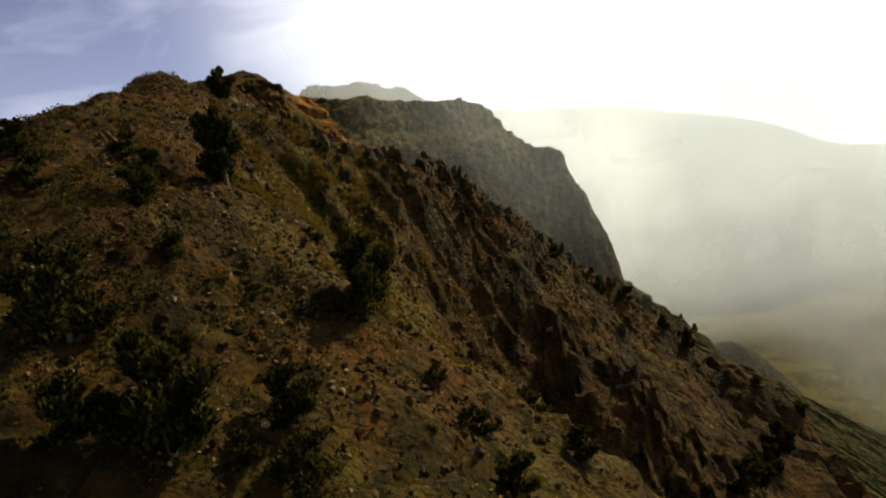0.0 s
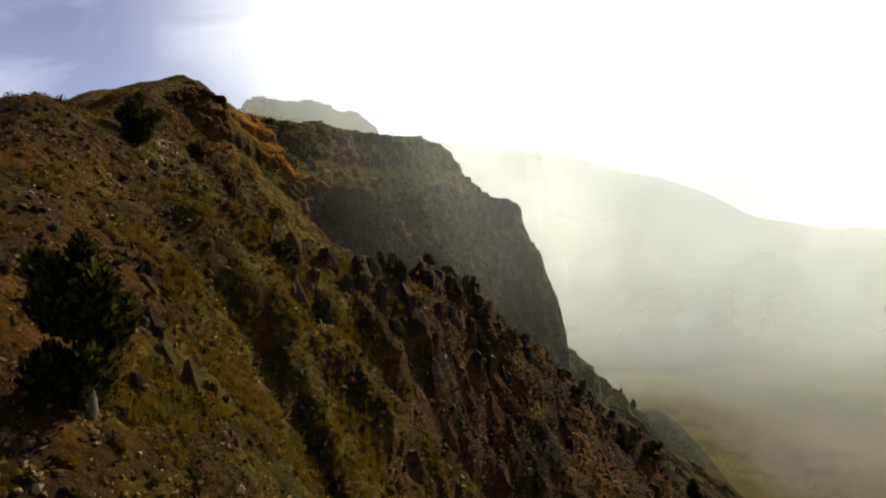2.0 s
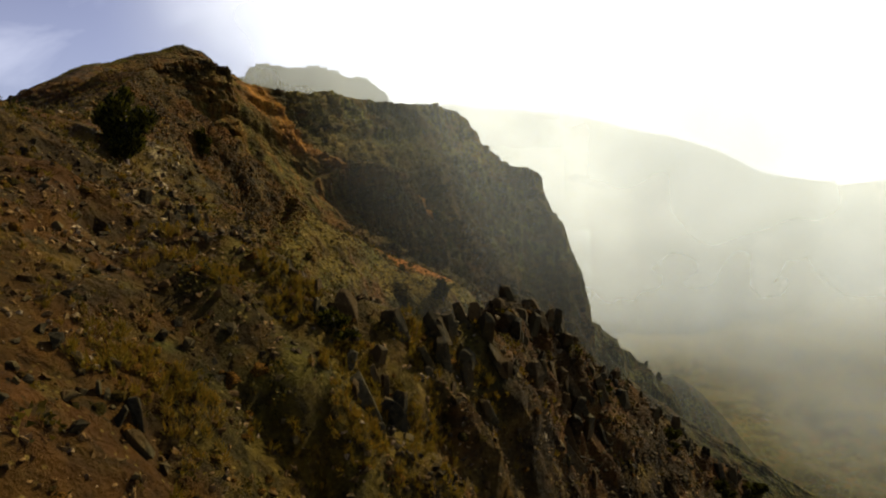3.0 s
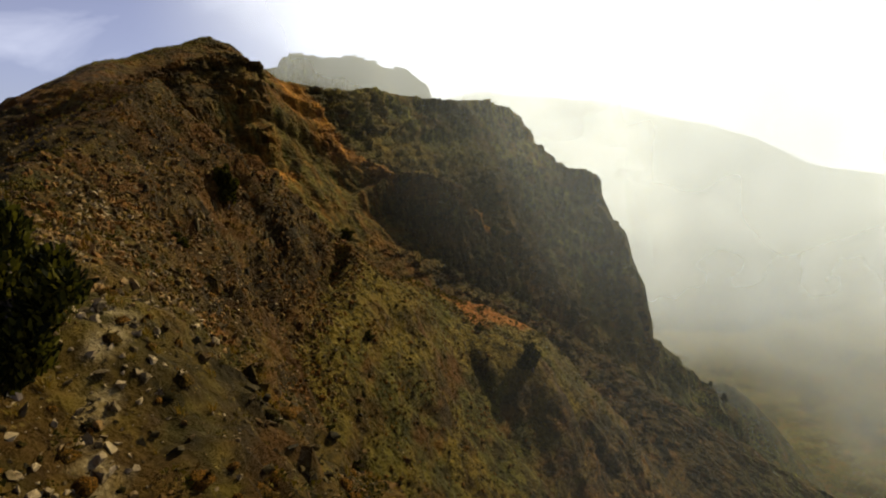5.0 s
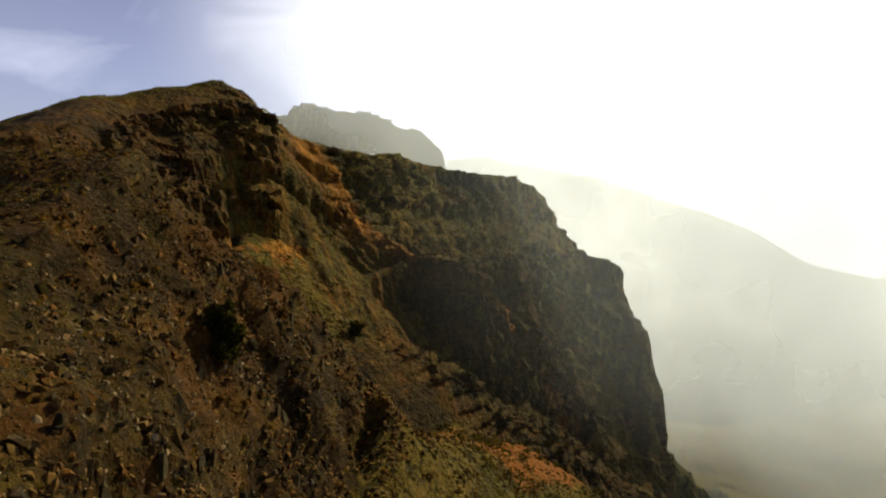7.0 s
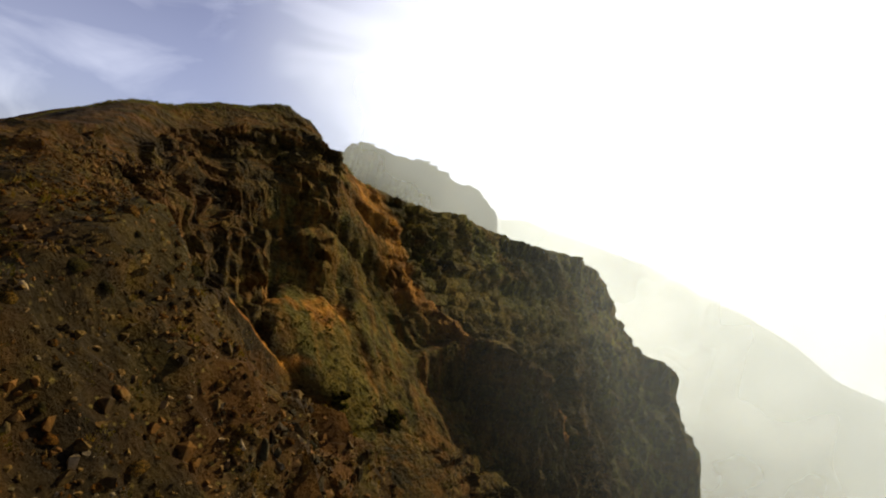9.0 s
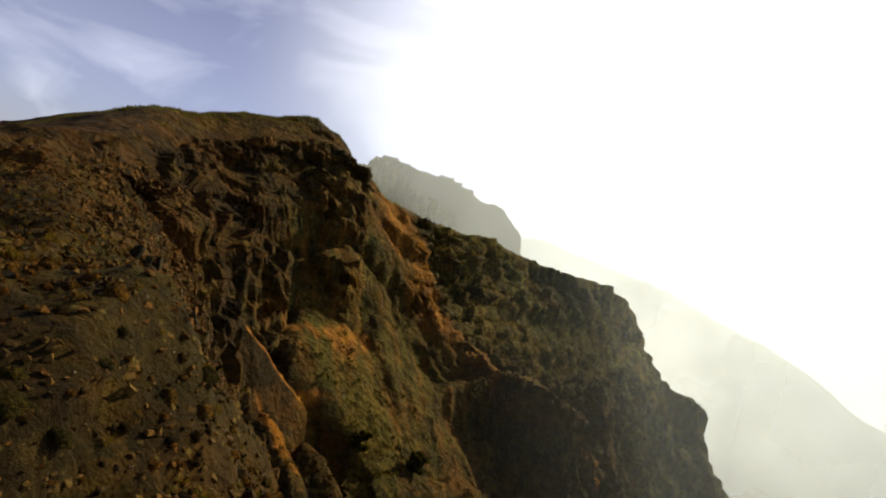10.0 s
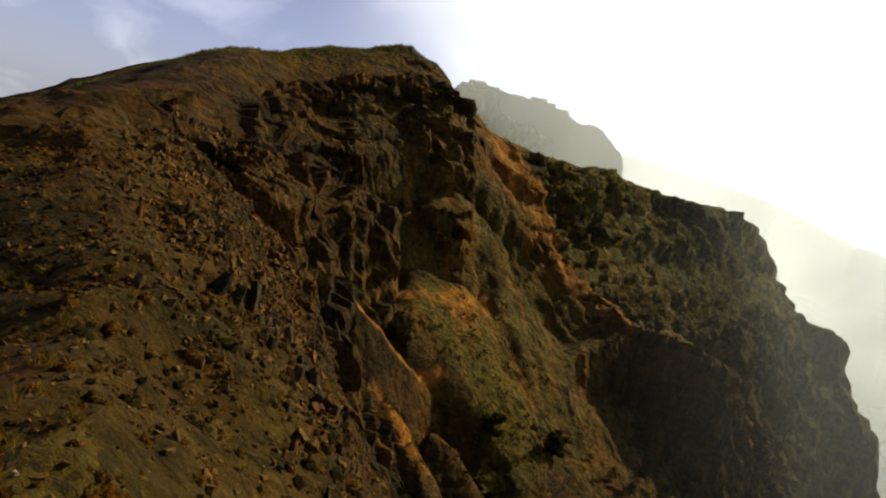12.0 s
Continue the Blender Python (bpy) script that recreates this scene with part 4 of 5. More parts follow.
def strew():
    rng = np.random.default_rng(17)

    def rubble(x, y, z, c):
        return (0.12 + 0.9 * patchy(x, y, 8, 201) * (0.45 + 0.55 * c["rock"])) * (1 - 0.75 * c["grass"]) * near_flight(x, y)

    p = spots(10000, -52, 36, 22, 134, rubble, 1)
    strewn("rubble", STONES, p, 0.13 + 0.42 * rng.random(len(p)) ** 2.6, DARK_STONE, "dark angular volcanic stones strewn over the slope", "stones", 2)
    p = spots(5600, -60, -18, 74, 122, lambda x, y, z, c: (0.12 + 0.88 * patchy(x, y, 4, 207, -0.1, 0.4)) * near_flight(x, y, 22), 71)
    strewn("gravel", STONES, p, 0.05 + 0.15 * rng.random(len(p)) ** 2.2, PALE_STONE, "small brown and pale stones scattered over bare earth", "stones", 72)
    p = spots(7000, -50, 40, 22, 126, lambda x, y, z, c: (0.04 + patchy(x, y, 5, 205, 0.05, 0.5)) * near_flight(x, y, 40), 3)
    strewn("pale_rubble", STONES, p, 0.06 + 0.24 * rng.random(len(p)) ** 3, PALE_STONE, "pale weathered stones catching the sun", "stones", 4)
    p = spots(700, -28, -20, 123, 141, lambda x, y, z, c: smooth_step(near_line(x, y, [(-26.4, 124, 0), (-25.6, 129, 0), (-23.9, 133, 0), (-24.3, 140, 0)], 0.9), 0.1, 0.6), 75)
    strewn("stone_trickle", STONES, p, 0.06 + 0.16 * rng.random(len(p)) ** 2, PALE_STONE, "thin trickle of pale stones down the grassy spur", "stones", 76)

    def rocky_knob(x, y, z, c):
        spur = smooth_step(near_line(x, y, KNOB[1:9], 17), 0.05, 0.7)
        return np.maximum(spur, 0.5 * smooth_step(near_line(x, y, [(-14, 34, 0), (-6, 50, 0), (-8, 66, 0)], 20), 0.1, 0.8)) * (0.25 + 0.75 * patchy(x, y, 3.5, 209, -0.2, 0.35))

    p = spots(9500, -30, 34, 24, 108, rocky_knob, 85)
    strewn("rubble", STONES, p, 0.15 + 0.50 * rng.random(len(p)) ** 2.6, DARK_STONE, "dense dark broken rock heaped over the first spur", "stones", 86)
    p = spots(2600, -30, 20, 24, 96, rocky_knob, 87)
    strewn("pale_rubble", STONES, p, 0.10 + 0.34 * rng.random(len(p)) ** 2.6, PALE_STONE, "pale sunlit stones among the dark rock of the spur", "stones", 88)
    p = spots(8500, -42, -18, 88, 148, lambda x, y, z, c: smooth_step(near_line(x, y, [(-29, 95, 0), (-31, 108, 0), (-31.5, 122, 0), (-30, 135, 0), (-26, 144, 0)], 9), 0.05, 0.8) * (0.3 + 0.7 * patchy(x, y, 4, 213, -0.2, 0.35)), 89)
    strewn("rubble", STONES, p, 0.10 + 0.46 * rng.random(len(p)) ** 2.6, WARM_STONE, "brown broken rock down the steep flank of the ridge", "stones", 90, 0.25, 0.5, (1.0, 1.7))
    p = spots(4200, -68, -40, 143, 178, lambda x, y, z, c: smooth_step(near_line(x, y, [(-60.5, 174, 0), (-57, 166, 0), (-52, 154, 0), (-46, 147, 0)], 8), 0.05, 0.8) * (0.2 + 0.8 * patchy(x, y, 4, 227, -0.2, 0.35)), 91)
    strewn("rubble", STONES, p, 0.14 + 0.46 * rng.random(len(p)) ** 2.6, WARM_STONE, "brown upright broken rock below the summit wall", "stones", 92, 0.25, 0.4, (1.1, 2.0))
    def high_flank(x, y, z, c):
        return (0.25 + 0.75 * patchy(x, y, 3, 233, -0.2, 0.3)) * np.clip(1.25 - np.hypot(x + 44, y - 138) / 26, 0.05, 1)

    p = spots(13000, -62, -33, 118, 168, high_flank, 93)
    strewn("rubble", STONES, p, 0.05 + 0.24 * rng.random(len(p)) ** 2.6, WARM_STONE, "dense small brown stones over the high flank", "stones", 94)
    p = spots(1500, -58, -34, 122, 160, high_flank, 95)
    strewn("pale_rubble", STONES, p, 0.03 + 0.11 * rng.random(len(p)) ** 2.6, PALE_STONE, "small pale stones glinting on the high flank", "stones", 96)
    p = spots(1300, -36, -20, 75, 103, lambda x, y, z, c: smooth_step(near_line(x, y, [(-24, 77, 0), (-25.5, 83, 0), (-28.5, 95, 0), (-33, 101, 0)], 3.2), 0.1, 0.9), 81)
    strewn("pale_rubble", STONES, p, 0.07 + 0.36 * rng.random(len(p)) ** 3, PALE_STONE, "pale broken stones along the bare crest", "stones", 82)

    p = spots(2600, -40, -20, 84, 132, lambda x, y, z, c: smooth_step(near_line(x, y, [(-28, 88, 0), (-30, 98, 0), (-31, 110, 0), (-31.5, 124, 0)], 8), 0.05, 0.8) * (0.1 + 0.9 * patchy(x, y, 3, 243, 0.0, 0.4)), 101)
    strewn("pale_rubble", STONES, p, 0.08 + 0.36 * rng.random(len(p)) ** 2.8, PALE_STONE, "pale ochre slabs catching the sun on the steep flank", "stones", 102, 0.25, 0.5, (1.0, 1.6))

    def green_flank(x, y, z, c):
        return c["grass"] * (1 - c["red"]) * (0.15 + 0.85 * patchy(x, y, 2.6, 245, -0.1, 0.35))

    p = spots(3200, -29, -2, 112, 172, green_flank, 103)
    strewn("tussocks", TUSSOCKS, p, 0.14 + 0.4 * rng.random(len(p)) ** 2.2, TURF, "low olive tussocks dotted over the grassy spur", "grass", 104, 0.5, 0.16, (0.5, 0.95))
    p = spots(2600, -29, -2, 112, 172, green_flank, 105)
    strewn("rubble", STONES, p, 0.07 + 0.30 * rng.random(len(p)) ** 2.8, DARK_STONE, "small dark stones lying on the grassy spur", "stones", 106)

    def shrubby(x, y, z, c):
        return (0.16 + 0.84 * patchy(x, y, 6, 211, -0.15, 0.35)) * (1 - 0.6 * c["ochre"]) * (1 - 0.5 * c["red"]) * near_flight(x, y, 60)

    p = spots(5200, -52, 34, 22, 150, lambda x, y, z, c: (0.25 + 0.5 * c["heath_shade"] + 0.7 * patchy(x, y, 5, 219, -0.2, 0.3)) * (1 - 0.5 * c["red"]) * near_flight(x, y, 45), 77)
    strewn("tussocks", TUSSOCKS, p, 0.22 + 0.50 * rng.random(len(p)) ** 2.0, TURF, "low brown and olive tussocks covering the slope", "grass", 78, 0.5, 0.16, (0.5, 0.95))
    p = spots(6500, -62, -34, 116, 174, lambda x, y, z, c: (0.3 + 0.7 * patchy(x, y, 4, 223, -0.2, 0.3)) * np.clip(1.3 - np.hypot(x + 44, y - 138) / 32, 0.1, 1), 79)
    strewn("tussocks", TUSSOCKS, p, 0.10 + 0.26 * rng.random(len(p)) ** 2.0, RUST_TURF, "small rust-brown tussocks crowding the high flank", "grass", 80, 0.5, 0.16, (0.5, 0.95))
    p = spots(1600, -56, 40, 84, 126, shrubby, 5)
    strewn("scrub", CLUMPS, p, 0.22 + 0.55 * rng.random(len(p)) ** 3, SCRUB, "low grey-green heath clumps covering the slope", "scrub", 6, 0.5, 0.2, (0.8, 1.2))
    p = spots(3800, -24, 4, 38, 76, lambda x, y, z, c: (0.1 + 0.9 * c["grass"]) * patchy(x, y, 3, 235, -0.1, 0.4), 97)
    strewn("dry_grass", TUFTS, p, 0.2 + 0.35 * rng.random(len(p)), STRAW, "sunlit yellow-green grass between the rocks", "grass", 98, 0.5, 0.25, (0.8, 1.3))
    p = spots(3600, -24, 6, 38, 78, lambda x, y, z, c: patchy(x, y, 2.5, 237, 0.0, 0.4), 99)
    strewn("pale_rubble", STONES, p, 0.07 + 0.28 * rng.random(len(p)) ** 2.6, PALE_STONE, "pale flat stones catching the sun on the slope", "stones", 100)
    p = spots(2600, -45, 50, 20, 98, shrubby, 51)
    strewn("scrub", CLUMPS, p, 0.30 + 0.8 * rng.random(len(p)) ** 2.4, SCRUB, "dark grey-green heath clumps among stones on the slope", "scrub", 52, 0.5, 0.2, (0.8, 1.2))
    p = spots(1300, -36, -6, 14, 52, lambda x, y, z, c: 0.15 + 0.85 * patchy(x, y, 4, 239, -0.1, 0.3), 53)
    strewn("scrub", CLUMPS, p, 0.35 + 0.9 * rng.random(len(p)) ** 2.2, HEATH, "dark heath clumps crowding the lower slope", "scrub", 54, 0.5, 0.2, (0.8, 1.2))
    p = spots(3000, -80, 60, 150, 330, lambda x, y, z, c: (0.10 + 0.5 * c["grass"] + 0.4 * c["damp"] * patchy(x, y, 9, 215)) * smooth_step(-z, -12, 9), 7)
    strewn("distant_scrub", CUSHIONS, p, 0.35 + 0.8 * rng.random(len(p)) ** 2, SCRUB, "dark low bushes dotted over the cliffs", "scrub", 8, 0.5, 0.2, (0.8, 1.2))
    p = spots(3600, -56, 30, 22, 165, lambda x, y, z, c: (0.3 + 0.7 * patchy(x, y, 4, 221, -0.1, 0.4)) * (1 - 0.7 * c["rock"]) * near_flight(x, y, 45), 9)
    strewn("dry_grass", TUFTS, p, 0.16 + 0.24 * rng.random(len(p)), STRAW, "tufts of dry yellow grass between the stones", "grass", 10, 0.5, 0.25, (0.8, 1.3))

    p = spots(1600, -98, -44, 186, 240, lambda x, y, z, c: smooth_step(near_line(x, y, SUMMIT, 2.6), 0.1, 0.7), 83)
    strewn("crest_grass", TUFTS, p, 0.16 + 0.2 * rng.random(len(p)), CREST_GRASS, "sunlit green grass fringing the summit", "grass", 84, 0.5, 0.25, (0.8, 1.3))


strew()


# ---- single things ----
def part(name, bm, mat, parent, label=""):
    me = bpy.data.meshes.new(name)
    bm.to_mesh(me)
    bm.free()
    me.materials.append(mat)
    ob = new(name, me)
    ob.parent = parent
    return tagged(ob, label) if label else ob


def limb(bm, points, radii, sides=6):
    """A tapered round limb along some points."""
    rings = []
    for n, (p, r) in enumerate(zip(points, radii)):
        along = (points[min(n + 1, len(points) - 1)] - points[max(n - 1, 0)]).normalized()
        side = along.orthogonal().normalized()
        turn = along.cross(side)
        rings.append([bm.verts.new(p + r * (math.cos(2 * math.pi * k / sides) * side + math.sin(2 * math.pi * k / sides) * turn)) for k in range(sides)])
    for a, b in zip(rings[:-1], rings[1:]):
        for k in range(sides):
            bm.faces.new((a[k], a[(k + 1) % sides], b[(k + 1) % sides], b[k])).smooth = True
    bm.faces.new(rings[-1])


def shrub(name, height, width, leaves, seed, label, category):
    """A heath shrub or small tree: trunk, limbs, and a crown of sprays of small leaves with gaps."""
    rng = random.Random(seed)
    top = new(name)
    tagged(top, label, category, "heath trees on the ridge")
    wood, crown = bmesh.new(), bmesh.new()
    lean = Vector((rng.uniform(-0.12, 0.12), rng.uniform(-0.12, 0.12), 0)) * height
    stem = [Vector((0, 0, -0.3)), Vector((0, 0, 0.15 * height)), lean * 0.5 + Vector((0, 0, 0.5 * height)), lean + Vector((0, 0, 0.9 * height))]
    limb(wood, stem, (0.045 * height, 0.036 * height, 0.022 * height, 0.006 * height), 7)
    tips = [(stem[3], 0.16), (stem[3] + Vector((0, 0, 0.08 * height)), 0.1)]
    for n in range(11):
        f = rng.uniform(0.12, 0.85)
        a = n * 2.4 + rng.uniform(-0.5, 0.5)
        start = stem[0].lerp(stem[3], f)
        reach = width * 0.5 * rng.uniform(0.6, 1.05) * (1.0 - 0.55 * max(0, f - 0.35))
        tip = start + Vector((math.cos(a) * reach, math.sin(a) * reach, rng.uniform(0.05, 0.26) * height))
        mid = start.lerp(tip, 0.5) + Vector((0, 0, -0.04 * height))
        limb(wood, [start, mid, tip], (0.016 * height, 0.011 * height, 0.003 * height), 5)
        tips += [(tip, rng.uniform(0.12, 0.22)), (mid, rng.uniform(0.16, 0.28)), (mid.lerp(tip, 0.5), rng.uniform(0.12, 0.24))]
    for _ in range(leaves):
        c, r = rng.choice(tips)
        away = Vector((rng.gauss(0, 1), rng.gauss(0, 1), rng.gauss(0, 1)))
        away = away.normalized() * (rng.random() ** 0.38)
        p = c + Vector((away.x * r * width * 0.8, away.y * r * width * 0.8, away.z * r * height * 0.7))
        if p.z < 0.03 * height:
            p.z = rng.uniform(0.03, 0.2) * height
        grow = (Vector((away.x, away.y, abs(away.z) + 0.7)) + Vector((rng.gauss(0, 0.4), rng.gauss(0, 0.4), rng.gauss(0, 0.4)))).normalized()
        side = grow.cross(Vector((rng.gauss(0, 1), rng.gauss(0, 1), rng.gauss(0, 1)))).normalized()
        s = rng.uniform(0.08, 0.19) * (0.6 + 0.14 * height)
        crown.faces.new([crown.verts.new(q) for q in (p - side * s * 0.4, p + side * s * 0.4, p + grow * s * 1.3 + side * s * 0.15, p + grow * s * 1.2 - side * s * 0.2)])
    part("trunk", wood, BARK, top, "gnarled grey-brown trunk with limbs")
    part("crown", crown, HEATH, top, "dense dark green crown of small leaves")
    return top


TREE_LABEL = "dark green heath tree with a dense ragged crown on the slope"
BUSH_LABEL = "low rounded dark green heath bush among stones"
KINDS = {
    "tall": shrub("heath_tree", 4.2, 2.5, 7600, 3, TREE_LABEL, "tree"),
    "round": shrub("heath_tree", 3.9, 3.4, 8600, 4, TREE_LABEL, "tree"),
    "leaning": shrub("heath_tree", 3.4, 2.9, 7200, 8, TREE_LABEL, "tree"),
    "bush": shrub("heath_bush", 1.8, 2.0, 3800, 11, BUSH_LABEL, "bush"),
    "low": shrub("heath_bush", 1.2, 1.7, 2300, 14, BUSH_LABEL, "bush"),
}
PLANTED = [  # kind, x, y, size
    ("tall", -15.7, 46.5, 1.2), ("round", -6.3, 37.4, 1.15), ("leaning", -11.9, 23.6, 1.35), ("round", -16.5, 26.6, 1.1), ("bush", -14.6, 22.6, 1.3), ("bush", -8.2, 27.2, 1.25),
    ("bush", -25.6, 40.0, 1.1), ("round", -25.6, 80.0, 0.95), ("bush", -19.1, 42.6, 1.0), ("bush", 0.7, 29.6, 1.0), ("low", -7.7, 24.6, 1.5),
    ("low", -9.5, 24.4, 1.0), ("bush", 4.5, 35.7, 1.1), ("bush", 38.8, 97.8, 1.0), ("low", -4.9, 41.5, 1.0), ("low", -0.9, 32.7, 1.1),
    ("low", -20.6, 43.0, 1.1), ("tall", -3.9, 146.5, 0.85), ("bush", -5.1, 146.0, 0.9), ("tall", -33.1, 123.6, 0.8), ("low", -30.2, 103.4, 0.8),
    ("bush", 7.2, 70.8, 0.9), ("bush", 4.8, 66.6, 1.2), ("low", -13.1, 67.7, 1.0), ("leaning", 20.0, 61.0, 1.3), ("round", 22.5, 66, 1.2),
    ("round", 38.0, 90.0, 1.3), ("leaning", 35.0, 86.0, 1.2), ("round", 31.0, 80.0, 1.1), ("round", 27.0, 74.0, 1.1), ("bush", -17.6, 37.5, 1.1),
    ("bush", 17, 93.5, 1.0), ("bush", 21, 95.5, 1.2), ("tall", 26, 96.5, 0.6), ("bush", 11, 91, 1.0), ("tall", 29.5, 97, 0.7), ("bush", 45, 98.5, 1.3),
    ("low", -22.5, 36, 1.3), ("bush", -14.5, 33.0, 0.8), ("low", 2.5, 45.0, 1.3), ("low", -10.8, 47.5, 1.0)]
FAR_TREES = [
    ("tall", 67, 326.5, 0.4), ("round", 84.5, 333, 0.6), ("leaning", 99.7, 335.6, 0.6), ("tall", 106.4, 337.4, 1.1),
    ("round", 112.1, 339.1, 1.1), ("leaning", 61.6, 328, 0.4), ("round", 0.1, 233.8, 0.7),
    ("bush", -40, 196.2, 1.4), ("bush", -32.8, 202.1, 1.5)]


def plant():
    used = set()
    rng = random.Random(77)
    for kind, x, y, size in PLANTED + FAR_TREES:
        z = ground_at(x, y)
        m = Matrix.Translation((x, y, z - 0.08)) @ Matrix.Rotation(rng.uniform(0, 6.28), 4, "Z")
        if kind not in used:
            used.add(kind)
            KINDS[kind].matrix_basis = m @ Matrix.Diagonal((size, size, size, 1))
        else:
            copied = copy_thing(KINDS[kind], m)
            copied.scale = (size, size, size * rng.uniform(0.92, 1.08))
    for x, y, z in spots(38, -48, 30, 26, 150, lambda x, y, z, c: (0.2 + 0.8 * patchy(x, y, 12, 231)) * near_flight(x, y, 40) * (1 - c["red"]), 31):
        if min(math.hypot(x - p[1], y - p[2]) for p in PLANTED) < 2.0 or z > -0.5:
            continue
        copied = copy_thing(KINDS[rng.choice(("low", "low", "bush"))], Matrix.Translation((x, y, z - 0.06)) @ Matrix.Rotation(rng.uniform(0, 6.28), 4, "Z"))
        s = rng.uniform(0.45, 0.85)
        copied.scale = (s, s, s)


plant()


# ---- boulders and upright crags ----
def boulder_mesh(name, seed, stretch, rough=0.10):
    """An angular, worn block with broken faces."""
    rng = np.random.default_rng(seed)
    bm = bmesh.new()
    for _ in range(16):
        v = Vector(rng.normal(size=3)).normalized() * rng.uniform(0.42, 0.56)
        bm.verts.new((v.x * stretch[0], v.y * stretch[1], v.z * stretch[2]))
    hull = bmesh.ops.convex_hull(bm, input=bm.verts)
    bmesh.ops.delete(bm, geom=list({g for g in hull["geom_interior"] + hull["geom_unused"] if isinstance(g, bmesh.types.BMVert)}), context="VERTS")
    bmesh.ops.bevel(bm, geom=bm.edges[:], offset=0.03, segments=1, affect="EDGES")
    bmesh.ops.triangulate(bm, faces=bm.faces)
    bmesh.ops.subdivide_edges(bm, edges=[e for e in bm.edges if e.calc_length() > 0.25], cuts=1)
    for v in bm.verts:
        v.co += v.co.normalized() * rough * noise.noise(v.co * 3.1 + Vector((seed, 0, 0)))
    me = bpy.data.meshes.new(name)
    bm.to_mesh(me)
    bm.free()
    me.materials.append(DARK_STONE)
    return me


def boulders():
    rng = random.Random(9)
    flat = [boulder_mesh("boulder", 300 + n, (1.1, 0.9, 0.75)) for n in range(5)]
    pale = [boulder_mesh("boulder", 320 + n, (1.2, 0.85, 0.6)) for n in range(3)]
    for me in pale:
        me.materials[0] = PALE_STONE
    places = spots(190, -50, 26, 27, 122, lambda x, y, z, c: (0.1 + 0.9 * c["rock"]) * patchy(x, y, 7, 241, -0.2, 0.4) * near_flight(x, y, 35), 41)
    for x, y, z in places:
        light = rng.random() < 0.22 and y < 116
        ob = new("boulder", rng.choice(pale if light else flat))
        s = rng.uniform(0.35, 0.85) if not light else rng.uniform(0.25, 0.5)
        ob.matrix_world = Matrix.Translation((x, y, z + 0.12 * s)) @ Euler((rng.gauss(0, 0.3), rng.gauss(0, 0.3), rng.uniform(0, 6.28))).to_matrix().to_4x4() @ Matrix.Scale(s, 4)
        tagged(ob, "pale weathered boulder lying on the slope" if light else "dark angular volcanic boulder lying on the slope", "boulder", "boulders on the ridge")


CRAGS = [
    (-7.2, 71.9), (-5.8, 73.4), (-4.3, 79.4), (-2.9, 82.4), (-1.1, 83.6), (0.6, 84.7), (2.4, 86.4), (4.5, 88.1), (-9.2, 70.3), (-0.2, 78.7),
    (1.1, 80.2), (-2.6, 76.6), (3.7, 84), (6.6, 89.3), (9.2, 91.6), (12.2, 94.4), (15.7, 96.6), (20.1, 97.5), (-12.9, 68.6), (-11.3, 66.4),
    (-32.1, 128.6), (-30.8, 132.8), (-29.2, 137), (-27.8, 141), (-33.9, 120.5), (-31.7, 116.7), (-30.8, 112.8),
    (-30.3, 126), (-32.1, 107.4), (-26.5, 143.1), (-25.7, 146.2), (25.4, 98.9), (29.9, 99.3), (-16.3, 55.1), (-14.6, 52.8),
    (-17.6, 58), (-20.6, 71.6), (-19.4, 75.8), (-46.3, 149.3), (-44.4, 146.3), (-48.3, 151.3), (-52.2, 155.1), (-43.2, 142.3), (-49.9, 149),
    (-20.9, 45.9)]


def slab_mesh(seed):
    """An upright, flat-sided splinter of rock with a broken top."""
    rng = np.random.default_rng(seed)
    bm = bmesh.new()
    lean = rng.normal(0, 0.12, 2)
    for z, spread in ((-0.6, 1.25), (0.2, 1.15), (rng.uniform(0.5, 0.7), 1.0), (rng.uniform(0.7, 0.95), 0.7)):
        for a in np.arange(4) * math.pi / 2 + rng.uniform(0, 0.5):
            r = spread * rng.uniform(0.75, 1.15)
            bm.verts.new((0.42 * r * math.cos(a) + lean[0] * z, 0.28 * r * math.sin(a) + lean[1] * z, z + rng.uniform(-0.16, 0.16)))
    hull = bmesh.ops.convex_hull(bm, input=bm.verts)
    bmesh.ops.delete(bm, geom=list({g for g in hull["geom_interior"] + hull["geom_unused"] if isinstance(g, bmesh.types.BMVert)}), context="VERTS")
    bmesh.ops.bevel(bm, geom=bm.edges[:], offset=0.02, segments=1, affect="EDGES")
    me = bpy.data.meshes.new("slab")
    bm.to_mesh(me)
    bm.free()
    me.materials.append(BASALT)
    return me


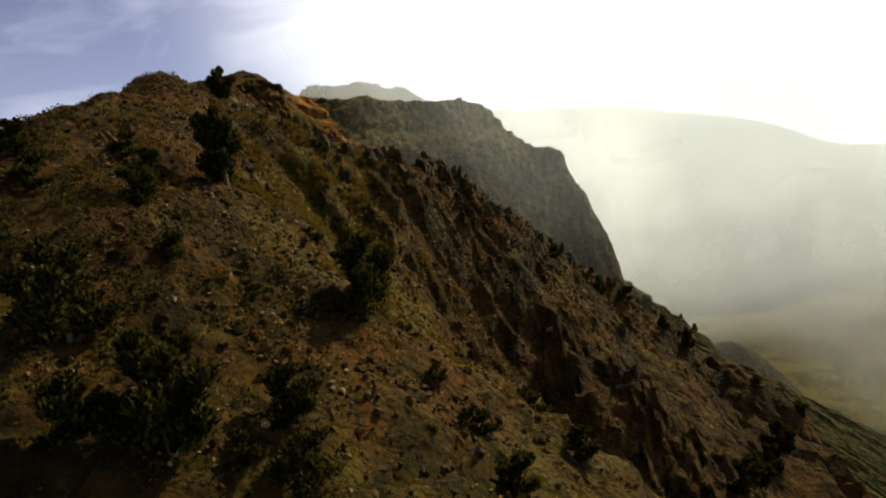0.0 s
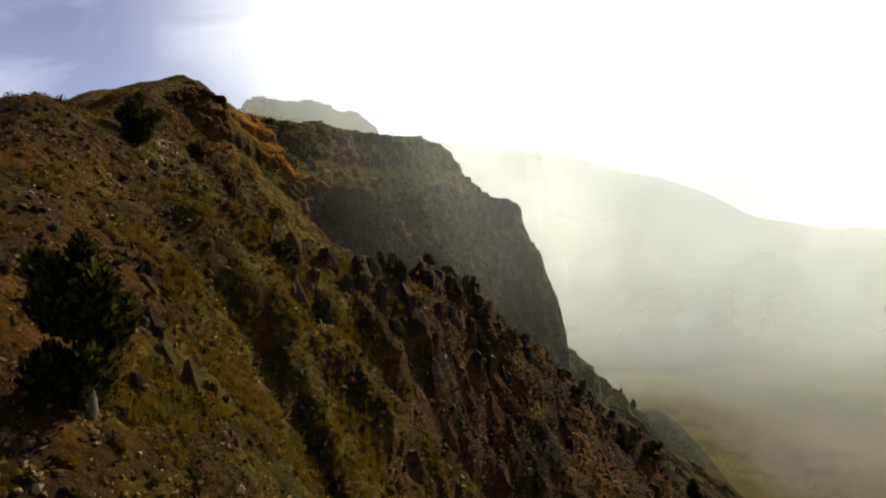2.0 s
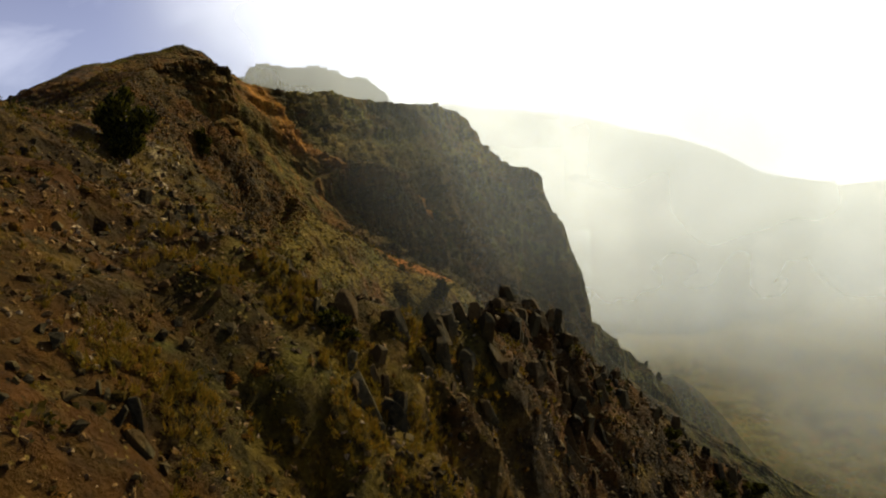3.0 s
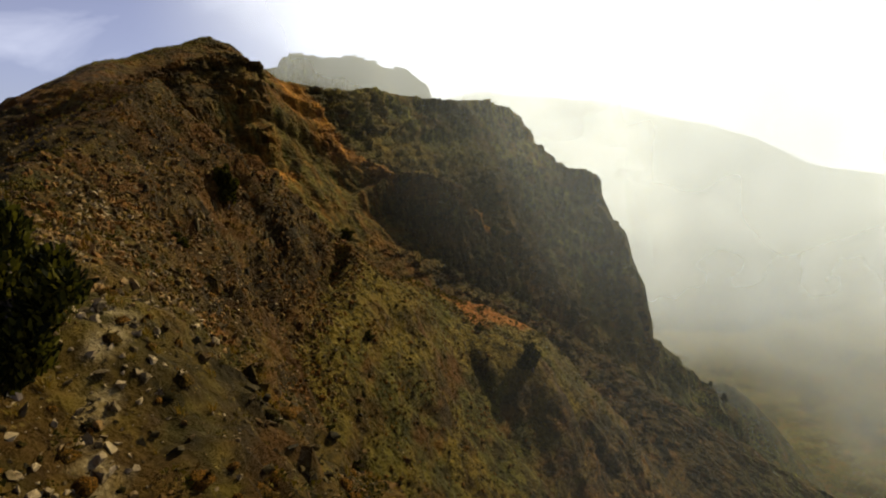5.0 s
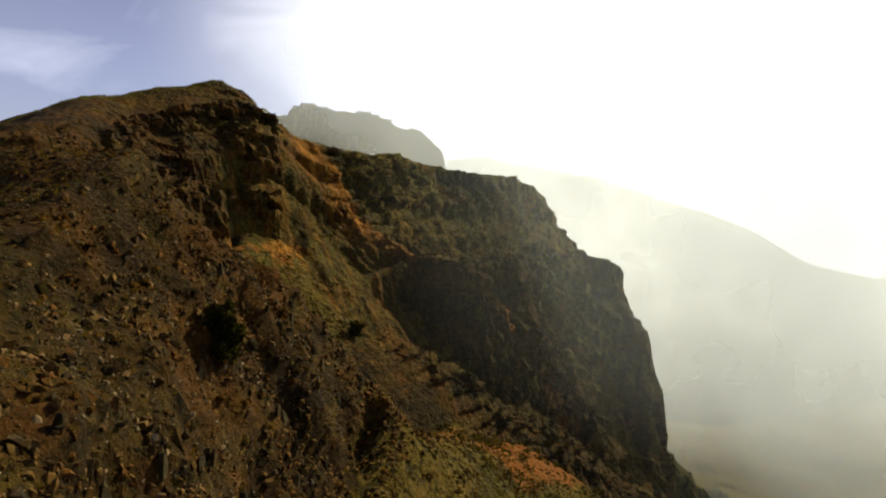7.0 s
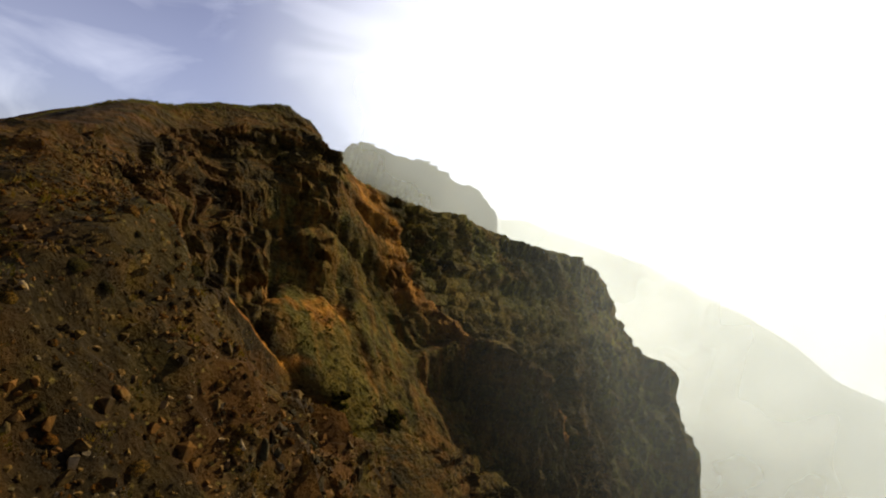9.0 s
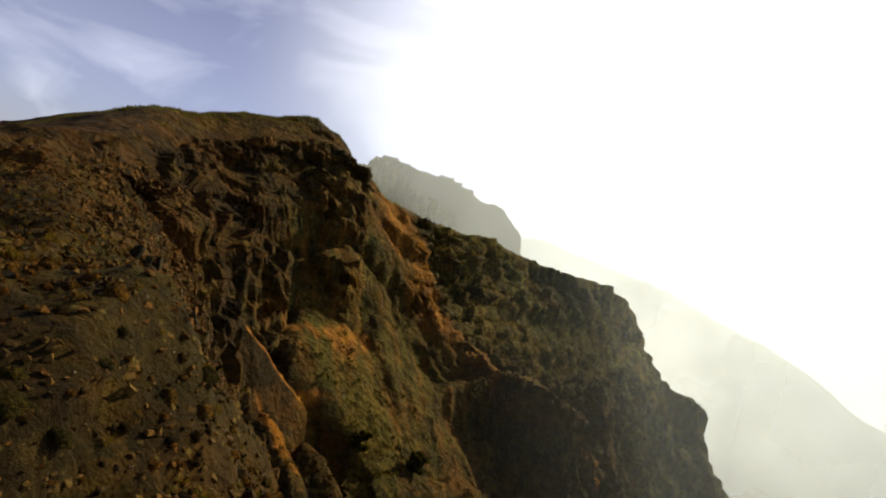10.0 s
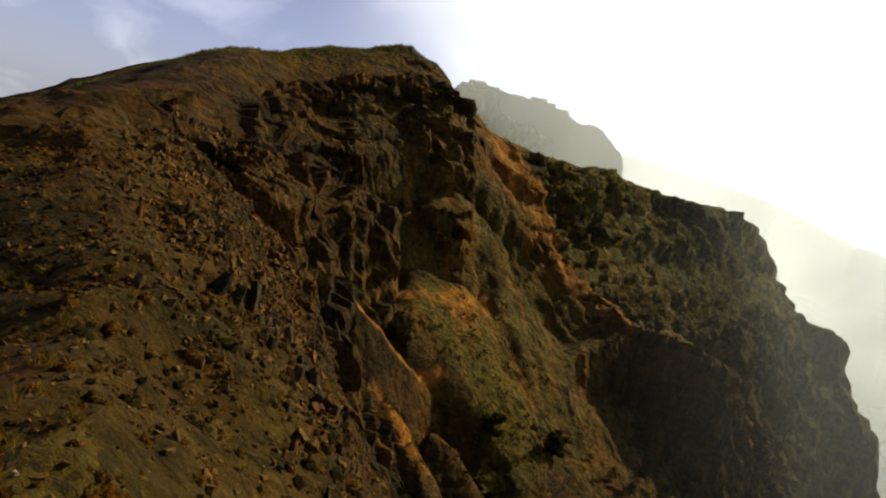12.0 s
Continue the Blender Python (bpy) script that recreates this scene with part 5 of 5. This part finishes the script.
def crag(x, y, seed):
    """An outcrop of upright broken slabs, one mesh a slab."""
    rng = random.Random(seed)
    top = new("rock_outcrop")
    top.location = (x, y, ground_at(x, y))
    tagged(top, "dark jagged outcrop of upright volcanic slabs", "rock outcrop", "outcrops along the spurs")
    tall = 1.25 if x > -13 and y < 100 else 0.7  # the knob carries the tallest splinters
    for n in range(rng.randint(6, 10)):
        slab = new("slab", rng.choice(SLABS))
        s = tall * rng.uniform(0.35, 1.05)
        dx, dy = rng.gauss(0, 1.0), rng.gauss(0, 1.0)
        dz = ground_at(x + dx, y + dy) - top.location.z
        slab.parent = top
        slab.matrix_basis = Matrix.Translation((dx, dy, dz + 0.08 * s)) @ Euler((rng.gauss(0, 0.22), rng.gauss(0.1, 0.22), rng.uniform(0, 6.28))).to_matrix().to_4x4() @ Matrix.Diagonal((s, s, s * rng.uniform(0.8, 1.35), 1))


SLABS = [slab_mesh(360 + n) for n in range(9)]
for n, (x, y) in enumerate(CRAGS):
    crag(x, y, 500 + n)
boulders()


# ---- mist in the valley ----
def mist(x, y, turn, reach, z0, z1, mat):
    """A thin upright veil of mist from a corner, running off at an angle, gently waved."""
    columns, rows = (200, 120) if y < 300 else (90, 46)
    s, z = np.meshgrid(np.linspace(0, reach, columns), np.linspace(z0, z1, rows))
    off = 0.015 * reach * np.sin(s / reach * 22)
    X, Y = x + s * math.cos(turn) - off * math.sin(turn), y + s * math.sin(turn) + off * math.cos(turn)
    over = z - land(X, Y, False)
    above = smooth_step(over, 0.04 * y, 0.16 * y)  # it thins out towards the slopes
    me = sheet_mesh("mist", np.stack([X, Y, z], -1), rows, columns, {"above": above})
    bm = bmesh.new()
    bm.from_mesh(me)
    low = (over <= 0.03 * y).reshape(-1)
    bmesh.ops.delete(bm, geom=[v for v in bm.verts if low[v.index]], context="VERTS")
    bm.to_mesh(me)
    bm.free()
    me.materials.append(mat)
    return tagged(new("mist", me), "thin pale sunlit mist drifting over the deep valley", "mist", "valley mist", "stuff")


VEILS = [  # corner x, y, turn in degrees, reach, thickness, fade from x, to x, top, height of the clear deep air, share left there
    (-22, 104, -4, 440, 0.040, -21, 0, 90, -60, 0.10), (-40, 188, -6, 560, 0.042, -38, -10, 100, -35, 0.05), (-38, 250, -5, 620, 0.046, -36, 6, 110, -120, 0.12),
    (-170, 378, -8, 1000, 0.28, -150, -60, 125, -190, 0.12), (-110, 480, -8, 1200, 0.19, -100, 0, 180, -190, 0.14), (-110, 660, -8, 1400, 0.27, -100, 50, 220, -190, 0.34),
    (-110, 900, -8, 1800, 0.50, -100, 80, 260, -260, 0.40)]
for x, y, turn, reach, thick, low, high, top, z_deep, deep in VEILS:
    mist(x, y, radians(turn), reach, -420, top, mist_material("mist", thick, low, high, (top, top - 60), z_deep, deep))
